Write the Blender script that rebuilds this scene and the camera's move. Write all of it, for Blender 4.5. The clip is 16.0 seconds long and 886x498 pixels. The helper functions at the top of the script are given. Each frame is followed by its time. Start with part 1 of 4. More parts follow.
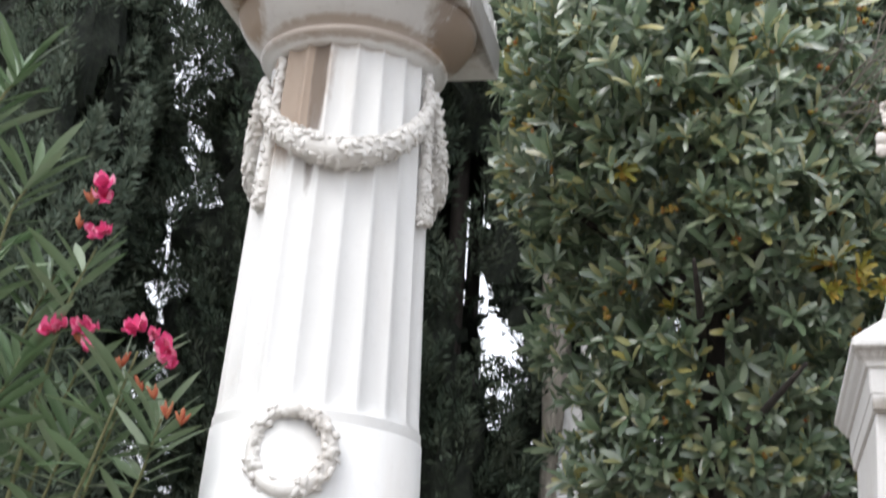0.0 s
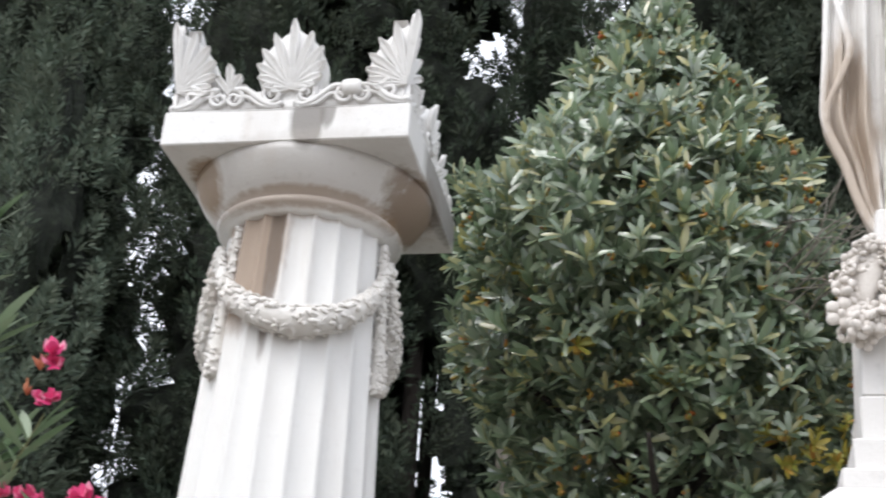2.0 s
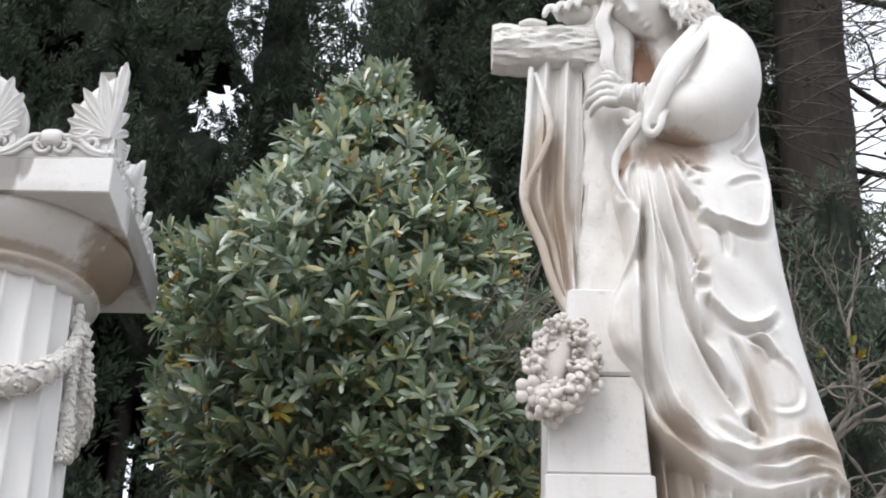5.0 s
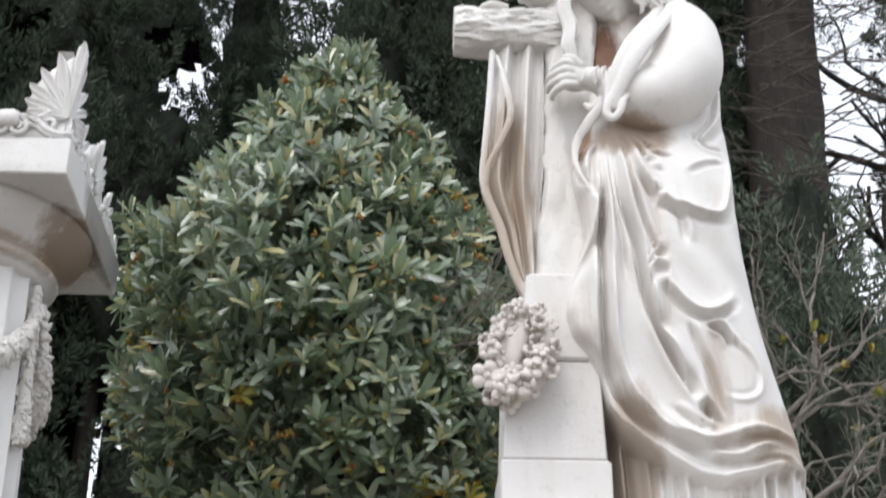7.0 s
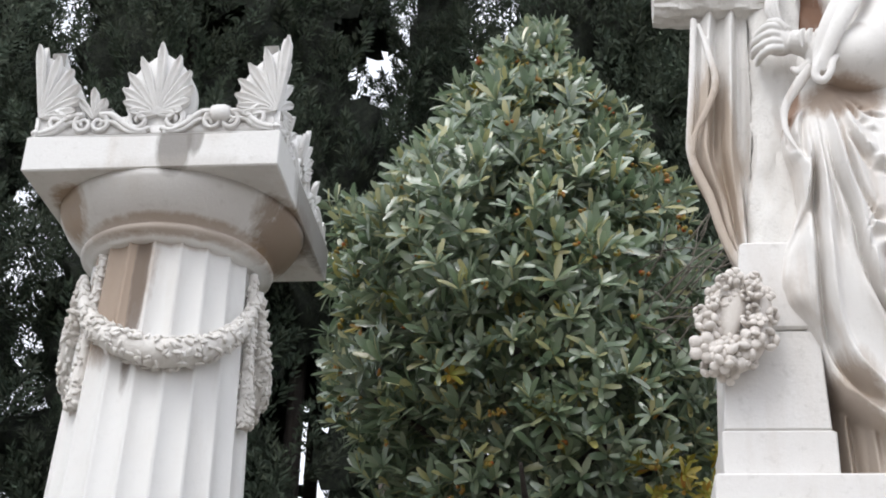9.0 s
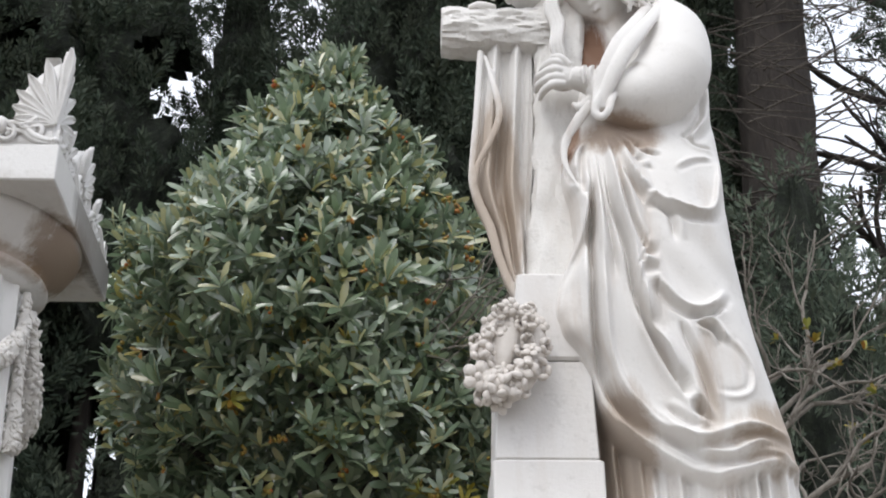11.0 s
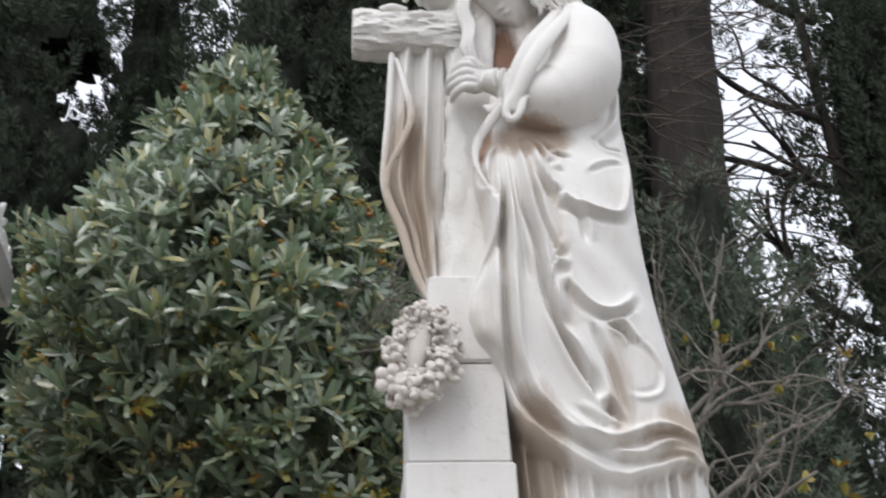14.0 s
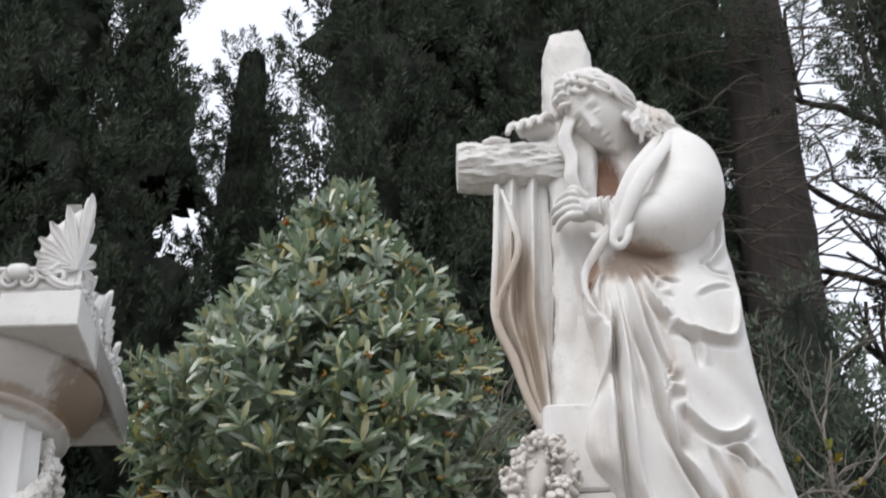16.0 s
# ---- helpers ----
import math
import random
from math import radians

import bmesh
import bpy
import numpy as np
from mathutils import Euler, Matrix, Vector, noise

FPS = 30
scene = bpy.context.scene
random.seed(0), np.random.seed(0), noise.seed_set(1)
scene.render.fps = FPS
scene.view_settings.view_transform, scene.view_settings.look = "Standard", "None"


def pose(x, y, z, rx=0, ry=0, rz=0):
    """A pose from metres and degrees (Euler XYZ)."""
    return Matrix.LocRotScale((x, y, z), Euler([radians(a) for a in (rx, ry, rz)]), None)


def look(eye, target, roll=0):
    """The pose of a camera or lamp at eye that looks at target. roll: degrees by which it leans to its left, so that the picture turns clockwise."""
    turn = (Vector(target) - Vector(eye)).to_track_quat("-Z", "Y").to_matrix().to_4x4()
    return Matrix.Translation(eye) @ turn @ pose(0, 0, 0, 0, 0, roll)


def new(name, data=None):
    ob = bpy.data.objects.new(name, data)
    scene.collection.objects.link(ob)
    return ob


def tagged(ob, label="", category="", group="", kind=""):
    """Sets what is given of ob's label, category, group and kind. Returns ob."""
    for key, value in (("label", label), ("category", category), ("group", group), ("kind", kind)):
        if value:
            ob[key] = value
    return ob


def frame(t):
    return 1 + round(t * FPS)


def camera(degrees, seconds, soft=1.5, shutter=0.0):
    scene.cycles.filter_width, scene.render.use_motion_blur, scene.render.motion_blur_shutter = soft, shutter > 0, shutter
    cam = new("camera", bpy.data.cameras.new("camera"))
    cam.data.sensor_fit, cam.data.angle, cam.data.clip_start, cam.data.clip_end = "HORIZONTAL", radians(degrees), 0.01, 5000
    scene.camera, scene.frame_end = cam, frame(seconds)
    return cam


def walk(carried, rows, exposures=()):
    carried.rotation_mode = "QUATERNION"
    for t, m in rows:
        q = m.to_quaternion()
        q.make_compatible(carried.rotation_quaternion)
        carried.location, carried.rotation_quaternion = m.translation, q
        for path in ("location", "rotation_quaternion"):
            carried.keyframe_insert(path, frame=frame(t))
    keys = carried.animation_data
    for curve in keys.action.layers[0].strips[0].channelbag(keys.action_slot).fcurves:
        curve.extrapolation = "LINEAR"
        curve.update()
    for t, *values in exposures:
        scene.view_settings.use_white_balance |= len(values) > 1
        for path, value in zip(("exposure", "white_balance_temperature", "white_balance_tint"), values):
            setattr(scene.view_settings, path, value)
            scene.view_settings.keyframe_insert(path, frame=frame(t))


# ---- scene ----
# camera and its path: seconds, eye, target, roll
cam = camera(35.0, 16.0, soft=1.9, shutter=0.5)
PATH = [
    (0, (0.317, 0.702, 1.58), (-0.127, 2.543, 2.223), 4.3),
    (0.5, (0.344, 0.709, 1.576), (-0.107, 2.505, 2.333), 4.6),
    (1, (0.314, 0.724, 1.559), (-0.135, 2.48, 2.404), 4.7),
    (1.5, (0.339, 0.713, 1.6), (-0.111, 2.462, 2.459), 4.2),
    (2, (0.31, 0.729, 1.522), (-0.065, 2.478, 2.416), 4.3),
    (2.5, (0.347, 0.769, 1.521), (0.077, 2.534, 2.423), 3.2),
    (3, (0.373, 0.773, 1.551), (0.159, 2.544, 2.455), 2.5),
    (3.5, (0.384, 0.745, 1.588), (0.186, 2.515, 2.498), 1.7),
    (4, (0.4, 0.766, 1.597), (0.268, 2.533, 2.525), 1.6),
    (4.5, (0.394, 0.756, 1.602), (0.341, 2.513, 2.556), 0.9),
    (4.7, (0.396, 0.772, 1.591), (0.374, 2.521, 2.56), 0.9),
    (6.8, (0.427, 0.75, 1.585), (0.473, 2.485, 2.578), 0.8),
    (7, (0.45, 0.784, 1.614), (0.488, 2.542, 2.566), 0.6),
    (7.5, (0.444, 0.798, 1.613), (0.467, 2.572, 2.537), 1.0),
    (8, (0.423, 0.796, 1.608), (0.333, 2.566, 2.535), 1.8),
    (8.5, (0.411, 0.794, 1.601), (0.219, 2.552, 2.534), 2.6),
    (9, (0.385, 0.769, 1.597), (0.158, 2.53, 2.518), 2.3),
    (9.5, (0.394, 0.778, 1.618), (0.317, 2.529, 2.581), 1.1),
    (9.7, (0.408, 0.788, 1.617), (0.378, 2.529, 2.602), 0.8),
    (11.8, (0.471, 0.816, 1.597), (0.575, 2.607, 2.481), -0.6),
    (12, (0.467, 0.834, 1.596), (0.607, 2.64, 2.443), -0.6),
    (12.5, (0.467, 0.852, 1.592), (0.654, 2.682, 2.377), -1.2),
    (13, (0.475, 0.851, 1.595), (0.697, 2.656, 2.427), -2.0),
    (13.5, (0.493, 0.83, 1.604), (0.723, 2.595, 2.516), -2.3),
    (14, (0.469, 0.819, 1.602), (0.638, 2.562, 2.568), -2.3),
    (14.5, (0.437, 0.786, 1.613), (0.543, 2.504, 2.631), -1.8),
    (15, (0.414, 0.773, 1.608), (0.465, 2.464, 2.675), -1.3),
    (15.5, (0.376, 0.768, 1.603), (0.413, 2.458, 2.673), -1.5),
    (16, (0.384, 0.763, 1.609), (0.436, 2.423, 2.723), -2.2),
]
walk(cam, [(t, look(eye, target, roll)) for t, eye, target, roll in PATH],
     exposures=[(0.0, 0.40), (2.0, 0.35), (4.5, 0.15), (9.0, 0.15), (12.0, -0.06), (16.0, -0.12)])

# ---- world and sun: bright overcast daylight ----
world = bpy.data.worlds.new("world")
scene.world = world
world.use_nodes = True
wn, wl = world.node_tree.nodes, world.node_tree.links
sky = wn.new("ShaderNodeTexSky")
sky.sky_type = "NISHITA"
sky.sun_disc = False
sky.sun_elevation, sky.sun_rotation = radians(52), radians(205)
sky.dust_density, sky.ozone_density, sky.air_density = 4.0, 1.0, 1.4
wn["Background"].inputs["Strength"].default_value = 0.15
cloud = wn.new("ShaderNodeHueSaturation")
cloud.inputs["Saturation"].default_value, cloud.inputs["Value"].default_value = 0.30, 1.2
wl.new(sky.outputs["Color"], cloud.inputs["Color"])
cover = wn.new("ShaderNodeMix")
cover.data_type = "RGBA"
cover.inputs[0].default_value = 0.75
cover.inputs[7].default_value = (8.9, 9.3, 10.3, 1)
wl.new(cloud.outputs["Color"], cover.inputs[6])
wl.new(cover.outputs[2], wn["Background"].inputs["Color"])
sun = new("sun", bpy.data.lights.new("sun", "SUN"))
sun.data.energy, sun.data.angle, sun.data.color = 1.15, radians(32), (1.0, 0.985, 0.965)
sun.matrix_world = look((-3.2, -6.0, 9.0), (0, 0, 0))

# ---- materials ----
def material(name, rough=0.6, metal=0.0):
    m = bpy.data.materials.new(name)
    m.use_nodes = True
    n, l = m.node_tree.nodes, m.node_tree.links
    b = n["Principled BSDF"]
    b.inputs["Roughness"].default_value, b.inputs["Metallic"].default_value = rough, metal
    return m, n, l, b


def ramp(n, l, source, *stops):
    r = n.new("ShaderNodeValToRGB")
    e = r.color_ramp.elements
    while len(e) < len(stops):
        e.new(0.5)
    for k, (p, c) in zip(e, stops):
        k.position, k.color = p, (*c, 1) if len(c) == 3 else c
    l.new(source, r.inputs[0])
    return r.outputs[0]


def noisy(n, l, scale, detail=4, rough=0.55, stretch=(1, 1, 1), distort=0.0):
    g = n.new("ShaderNodeNewGeometry")
    mp = n.new("ShaderNodeMapping")
    mp.inputs["Scale"].default_value = stretch
    l.new(g.outputs["Position"], mp.inputs["Vector"])
    t = n.new("ShaderNodeTexNoise")
    t.inputs["Scale"].default_value, t.inputs["Detail"].default_value = scale, detail
    t.inputs["Roughness"].default_value, t.inputs["Distortion"].default_value = rough, distort
    l.new(mp.outputs["Vector"], t.inputs["Vector"])
    return t.outputs["Fac"]


def mixed(n, l, fac, a, b):
    m = n.new("ShaderNodeMix")
    m.data_type = "RGBA"
    for k, v in ((0, fac), (6, a), (7, b)):
        if isinstance(v, (int, float)):
            m.inputs[k].default_value = v
        elif isinstance(v, tuple):
            m.inputs[k].default_value = (*v, 1)
        else:
            l.new(v, m.inputs[k])
    return m.outputs[2]


def maths(n, l, op, a, b=0.0, clamp=False):
    m = n.new("ShaderNodeMath")
    m.operation, m.use_clamp = op, clamp
    for k, v in ((0, a), (1, b)):
        if isinstance(v, (int, float)):
            m.inputs[k].default_value = v
        else:
            l.new(v, m.inputs[k])
    return m.outputs[0]


def bumped(n, l, b, height, strength, distance=0.01):
    k = n.new("ShaderNodeBump")
    k.inputs["Strength"].default_value, k.inputs["Distance"].default_value = strength, distance
    l.new(height, k.inputs["Height"])
    l.new(k.outputs["Normal"], b.inputs["Normal"])


def spot(n, l, centre, size):
    """1 at a centre, falling to 0 at the edge of an ellipsoid."""
    g = n.new("ShaderNodeNewGeometry")
    mp = n.new("ShaderNodeMapping")
    mp.vector_type = "POINT"
    mp.inputs["Location"].default_value = [-c / s for c, s in zip(centre, size)]
    mp.inputs["Scale"].default_value = [1 / s for s in size]
    l.new(g.outputs["Position"], mp.inputs["Vector"])
    d = n.new("ShaderNodeVectorMath")
    d.operation = "LENGTH"
    l.new(mp.outputs["Vector"], d.inputs[0])
    return maths(n, l, "SUBTRACT", 1.0, d.outputs["Value"], True)


def marble(name, base=(0.76, 0.75, 0.735), stain=(0.42, 0.33, 0.25), amount=0.35, grey=0.25, spots=(), rough=0.62, bump=0.25):
    m, n, l, b = material(name, rough)
    cloud = ramp(n, l, noisy(n, l, 2.2, 5), (0.3, tuple(c * 0.93 for c in base)), (0.7, base))
    streak = ramp(n, l, noisy(n, l, 9, 6, 0.6, (1, 1, 0.16)), (0.46, (0, 0, 0)), (0.68, (1, 1, 1)))
    where = ramp(n, l, noisy(n, l, 1.7, 3), (0.45, (0, 0, 0)), (0.7, (1, 1, 1)))
    c = mixed(n, l, maths(n, l, "MULTIPLY", maths(n, l, "MULTIPLY", streak, where), amount), cloud, stain)
    soot = ramp(n, l, noisy(n, l, 26, 6, 0.7), (0.56, (0, 0, 0)), (0.75, (1, 1, 1)))
    c = mixed(n, l, maths(n, l, "MULTIPLY", soot, grey), c, (0.36, 0.34, 0.31))
    for centre, size, colour, power in spots:
        s = spot(n, l, centre, size)
        edge = maths(n, l, "MULTIPLY", maths(n, l, "ADD", noisy(n, l, 22, 8, 0.72, (1, 1, 0.28)), 0.25), maths(n, l, "POWER", s, 0.6))
        f = ramp(n, l, edge, (0.24, (0, 0, 0)), (0.42, (1, 1, 1)))
        c = mixed(n, l, maths(n, l, "MULTIPLY", f, power), c, colour)
    l.new(c, b.inputs["Base Color"])
    bumped(n, l, b, noisy(n, l, 90, 5, 0.65), bump, 0.006)
    return m


def leafy(name, stops, rough=0.45, patch_tint=(0.16, 0.18, 0.13), patch_mix=0.2, trans=0.15, wax=0.0):
    m, n, l, b = material(name, rough)
    b.inputs["Coat Weight"].default_value, b.inputs["Coat Roughness"].default_value = wax, 0.22
    b.inputs["Specular IOR Level"].default_value = 0.5 + 0.4 * wax
    g = n.new("ShaderNodeNewGeometry")
    c = ramp(n, l, g.outputs["Random Per Island"], *stops)
    f = ramp(n, l, noisy(n, l, 3.0, 3), (0.4, (0, 0, 0)), (0.75, (1, 1, 1)))
    c = mixed(n, l, maths(n, l, "MULTIPLY", f, patch_mix), c, patch_tint)
    l.new(c, b.inputs["Base Color"])
    if trans > 0:
        tr = n.new("ShaderNodeBsdfTranslucent")
        mx = n.new("ShaderNodeMixShader")
        mx.inputs[0].default_value = trans
        l.new(c, tr.inputs["Color"])
        l.new(b.outputs[0], mx.inputs[1])
        l.new(tr.outputs[0], mx.inputs[2])
        l.new(mx.outputs[0], n["Material Output"].inputs["Surface"])
    return m


BROWN, SOOT = (0.30, 0.20, 0.12), (0.20, 0.185, 0.17)
COLUMN_MARBLE = marble("column_marble", amount=0.25, grey=0.12, spots=(
    ((-1.30, 4.93, 3.70), (0.21, 0.32, 0.42), (0.25, 0.155, 0.085), 0.80),
    ((-1.185, 4.90, 3.70), (0.04, 0.10, 0.55), (0.13, 0.095, 0.07), 0.85),
    ((-1.0, 4.9, 3.84), (0.30, 0.2, 0.06), BROWN, 0.45)))
CAPITAL_MARBLE = marble("capital_marble", amount=0.75, grey=0.35, spots=(
    ((-1.47, 5.00, 3.98), (0.14, 0.22, 0.13), BROWN, 0.85),
    ((-0.80, 5.20, 3.98), (0.17, 0.34, 0.18), (0.22, 0.15, 0.10), 0.9),
    ((-1.07, 4.745, 4.12), (0.085, 0.05, 0.20), SOOT, 0.9),
    ((-1.00, 4.745, 4.15), (0.04, 0.05, 0.12), SOOT, 0.8),
    ((-1.15, 4.745, 4.155), (0.50, 0.06, 0.02), SOOT, 0.6),
    # Grey-beige over the capital's underside: stain, with some of its shade painted in.
    ((-1.06, 4.85, 3.96), (0.55, 0.34, 0.14), (0.40, 0.36, 0.32), 0.30),
    ((-0.70, 5.35, 4.10), (0.08, 0.45, 0.16), SOOT, 0.8),
    ((-1.10, 5.0, 3.86), (0.5, 0.5, 0.05), BROWN, 0.6)))
CREST_MARBLE = marble("crest_marble", amount=0.25, grey=0.4, bump=0.4)
GARLAND_MARBLE = marble("garland_marble", (0.72, 0.695, 0.66), amount=0.4, grey=0.7, bump=0.5)
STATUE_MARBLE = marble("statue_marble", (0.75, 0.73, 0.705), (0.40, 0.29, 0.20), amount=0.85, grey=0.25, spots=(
    # Rust stain below the chin, its brown deepened where the recess lies.
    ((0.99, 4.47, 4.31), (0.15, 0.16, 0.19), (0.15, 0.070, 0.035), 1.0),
    ((0.93, 4.42, 3.98), (0.065, 0.16, 0.20), (0.22, 0.11, 0.055), 0.9),
    ((1.10, 4.40, 3.92), (0.17, 0.2, 0.14), (0.30, 0.20, 0.13), 0.75),
    ((1.27, 4.40, 3.10), (0.06, 0.25, 0.30), (0.42, 0.33, 0.25), 0.5),
    ((1.42, 4.45, 2.98), (0.19, 0.25, 0.15), (0.34, 0.25, 0.17), 0.75),
    ((1.05, 4.45, 2.95), (0.12, 0.3, 0.28), (0.33, 0.25, 0.18), 0.75),
    ((0.72, 4.45, 3.75), (0.11, 0.3, 0.50), (0.36, 0.27, 0.19), 0.75)))
CROSS_MARBLE = marble("cross_marble", (0.75, 0.73, 0.70), (0.42, 0.33, 0.25), amount=0.4, grey=0.4, bump=0.7)
PEDESTAL_MARBLE = marble("pedestal_marble", (0.72, 0.70, 0.68), (0.42, 0.34, 0.26), amount=0.5, grey=0.4, spots=(
    ((1.07, 4.18, 2.53), (0.80, 0.14, 0.035), (0.20, 0.17, 0.14), 0.8),
    ((1.07, 4.20, 2.40), (0.80, 0.14, 0.05), (0.22, 0.18, 0.14), 0.8)))
WREATH_MARBLE = marble("wreath_marble", (0.68, 0.635, 0.59), (0.38, 0.29, 0.21), amount=0.4, grey=0.45, bump=0.4)
FAR_MARBLE = marble("far_marble", (0.34, 0.34, 0.34), amount=0.5, grey=0.5)

# The pale grey-green patches paint the sky's sheen on the waxy bush leaves.
BUSH_LEAF = leafy("bush_leaf", ((0.0, (0.110, 0.170, 0.100)), (0.5, (0.210, 0.290, 0.172)), (0.88, (0.36, 0.42, 0.28)), (0.985, (0.50, 0.44, 0.14))), 0.30, (0.30, 0.33, 0.28), 0.45, 0.3, 1.0)
YELLOW_LEAF = leafy("yellow_leaf", ((0.0, (0.30, 0.22, 0.03)), (0.6, (0.25, 0.27, 0.05)), (1.0, (0.32, 0.14, 0.02))), 0.5, patch_mix=0.0)
CYPRESS_LEAF = leafy("cypress_leaf", ((0.0, (0.038, 0.058, 0.040)), (0.6, (0.054, 0.080, 0.052)), (1.0, (0.078, 0.104, 0.066))), 0.85, (0.060, 0.052, 0.036), 0.45)
# Near-black green that paints the shade deep inside the cypress crowns.
CYPRESS_SHADE, inn, inl, inb = material("cypress_shade", 0.95)
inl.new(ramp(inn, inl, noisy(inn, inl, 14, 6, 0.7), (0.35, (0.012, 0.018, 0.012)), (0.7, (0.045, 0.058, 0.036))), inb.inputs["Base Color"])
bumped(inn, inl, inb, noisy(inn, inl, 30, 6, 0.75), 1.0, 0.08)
PALE_CYPRESS = leafy("pale_cypress_leaf", ((0.0, (0.080, 0.115, 0.084)), (0.6, (0.115, 0.152, 0.110)), (1.0, (0.155, 0.185, 0.135))), 0.85, (0.088, 0.080, 0.056), 0.35)
OLEANDER_LEAF = leafy("oleander_leaf", ((0.0, (0.10, 0.17, 0.08)), (0.6, (0.16, 0.24, 0.12)), (1.0, (0.27, 0.33, 0.22))), 0.35, (0.3, 0.33, 0.26), 0.3)
PETAL = leafy("oleander_petal", ((0.0, (0.62, 0.03, 0.16)), (0.6, (0.72, 0.08, 0.25)), (1.0, (0.80, 0.33, 0.45))), 0.55, (0.8, 0.4, 0.5), 0.2)
BUD = leafy("withered_bud", ((0.0, (0.35, 0.07, 0.03)), (1.0, (0.42, 0.16, 0.07))), 0.6, patch_mix=0.0)
BERRY = leafy("seed_capsule", ((0.0, (0.30, 0.26, 0.05)), (0.75, (0.34, 0.18, 0.04)), (1.0, (0.42, 0.09, 0.02))), 0.5, patch_mix=0.0)


def bark_material(name, dark, light):
    m, n, l, b = material(name, 0.85)
    f = noisy(n, l, 22, 7, 0.65, (1, 1, 0.2), 0.4)
    l.new(ramp(n, l, f, (0.3, dark), (0.7, light)), b.inputs["Base Color"])
    bumped(n, l, b, f, 0.9, 0.03)
    return m


BARK = bark_material("cypress_bark", (0.018, 0.014, 0.012), (0.055, 0.044, 0.037))
TWIG = bark_material("grey_twig", (0.13, 0.115, 0.095), (0.33, 0.30, 0.26))
DEAD_TWIG = bark_material("dead_twig", (0.045, 0.038, 0.032), (0.15, 0.13, 0.11))
STEM = bark_material("green_stem", (0.10, 0.11, 0.05), (0.20, 0.19, 0.09))
m_ground, gn, gl, gb = material("gravel_ground", 0.9)
gl.new(ramp(gn, gl, noisy(gn, gl, 40, 8, 0.7), (0.3, (0.10, 0.085, 0.065)), (0.7, (0.26, 0.23, 0.19))), gb.inputs["Base Color"])
bumped(gn, gl, gb, noisy(gn, gl, 120, 4), 0.6, 0.02)

# ---- mesh tools ----
class Acc:
    """Gathers vertices and faces of one mesh."""

    def __init__(self):
        self.v, self.f, self.n = [], [], 0

    def add(self, v, f):
        v = np.asarray(v, float)
        self.v.append(v)
        self.f += [tuple(int(k) + self.n for k in q) for q in f]
        self.n += len(v)
        return self

    def many(self, v, f, mats):
        """Copies of one small mesh by an array of 4 x 4 matrices."""
        v = np.asarray(v, float)
        out = np.einsum("nij,kj->nki", mats[:, :3, :3], v) + mats[:, None, :3, 3]
        self.v.append(out.reshape(-1, 3))
        fa = [tuple(q) for q in f]
        for k in range(len(mats)):
            o = self.n + k * len(v)
            self.f += [tuple(a + o for a in q) for q in fa]
        self.n += len(mats) * len(v)
        return self

    def mesh(self, name, mat, origin=(0, 0, 0), smooth=True):
        me = bpy.data.meshes.new(name)
        v = np.concatenate(self.v) - np.array(origin)
        me.from_pydata(v.tolist(), [], self.f)
        me.materials.append(mat)
        if smooth:
            me.shade_smooth()
        me.update()
        return me


def base(name, x, y, z=0.0, label="", category="", group="", kind=""):
    ob = new(name)
    ob.location = (x, y, z)
    ob["at"] = (x, y, z)
    return tagged(ob, label, category, group, kind)


def part(name, acc, mat, parent=None, label="", smooth=True):
    """Links a gathered mesh, given in world coordinates, as one part under a thing or part."""
    o = tuple(parent["at"]) if parent is not None else (0, 0, 0)
    ob = new(name, acc.mesh(name, mat, o, smooth))
    if parent is not None:
        ob.parent = parent
    ob["at"] = o
    return tagged(ob, label)


def sharp(ob, angle=35):
    ob.data.set_sharp_from_angle(angle=radians(angle))
    return ob


def grid_faces(rows, cols, wrap):
    f = []
    for i in range(rows - 1):
        for j in range(cols if wrap else cols - 1):
            k = (j + 1) % cols
            f.append((i * cols + j, i * cols + k, (i + 1) * cols + k, (i + 1) * cols + j))
    return f


def lathe(acc, cx, cy, profile, seg=64, radius=None):
    """Turns (r, z) pairs round an upright axis; radius(r, z, angle) may shape it."""
    v = []
    for r, z in profile:
        for j in range(seg):
            a = 2 * math.pi * j / seg
            q = radius(r, z, a) if radius else r
            v.append((cx + q * math.cos(a), cy + q * math.sin(a), z))
    f = grid_faces(len(profile), seg, True)
    n = len(profile)
    f += [tuple(range(seg))[::-1], tuple(range((n - 1) * seg, n * seg))]
    return acc.add(v, f)


def slab(acc, x0, x1, y0, y1, z0, z1, bevel=0.006, grow=(0, 0)):
    """A block with small chamfers; grow widens its top."""
    b = bevel
    rings = []
    for z, i, g in ((z0, b, 0), (z0 + b, 0, 0), (z1 - b, 0, 1), (z1, b, 1)):
        gx, gy = grow[0] * g, grow[1] * g
        X0, X1, Y0, Y1 = x0 - gx + i, x1 + gx - i, y0 - gy + i, y1 + gy - i
        c = b * 0.7
        rings.append([(X0 + c, Y0, z), (X1 - c, Y0, z), (X1, Y0 + c, z), (X1, Y1 - c, z), (X1 - c, Y1, z), (X0 + c, Y1, z), (X0, Y1 - c, z), (X0, Y0 + c, z)])
    v = [p for r in rings for p in r]
    return acc.add(v, grid_faces(4, 8, True) + [tuple(range(8))[::-1], tuple(range(24, 32))])


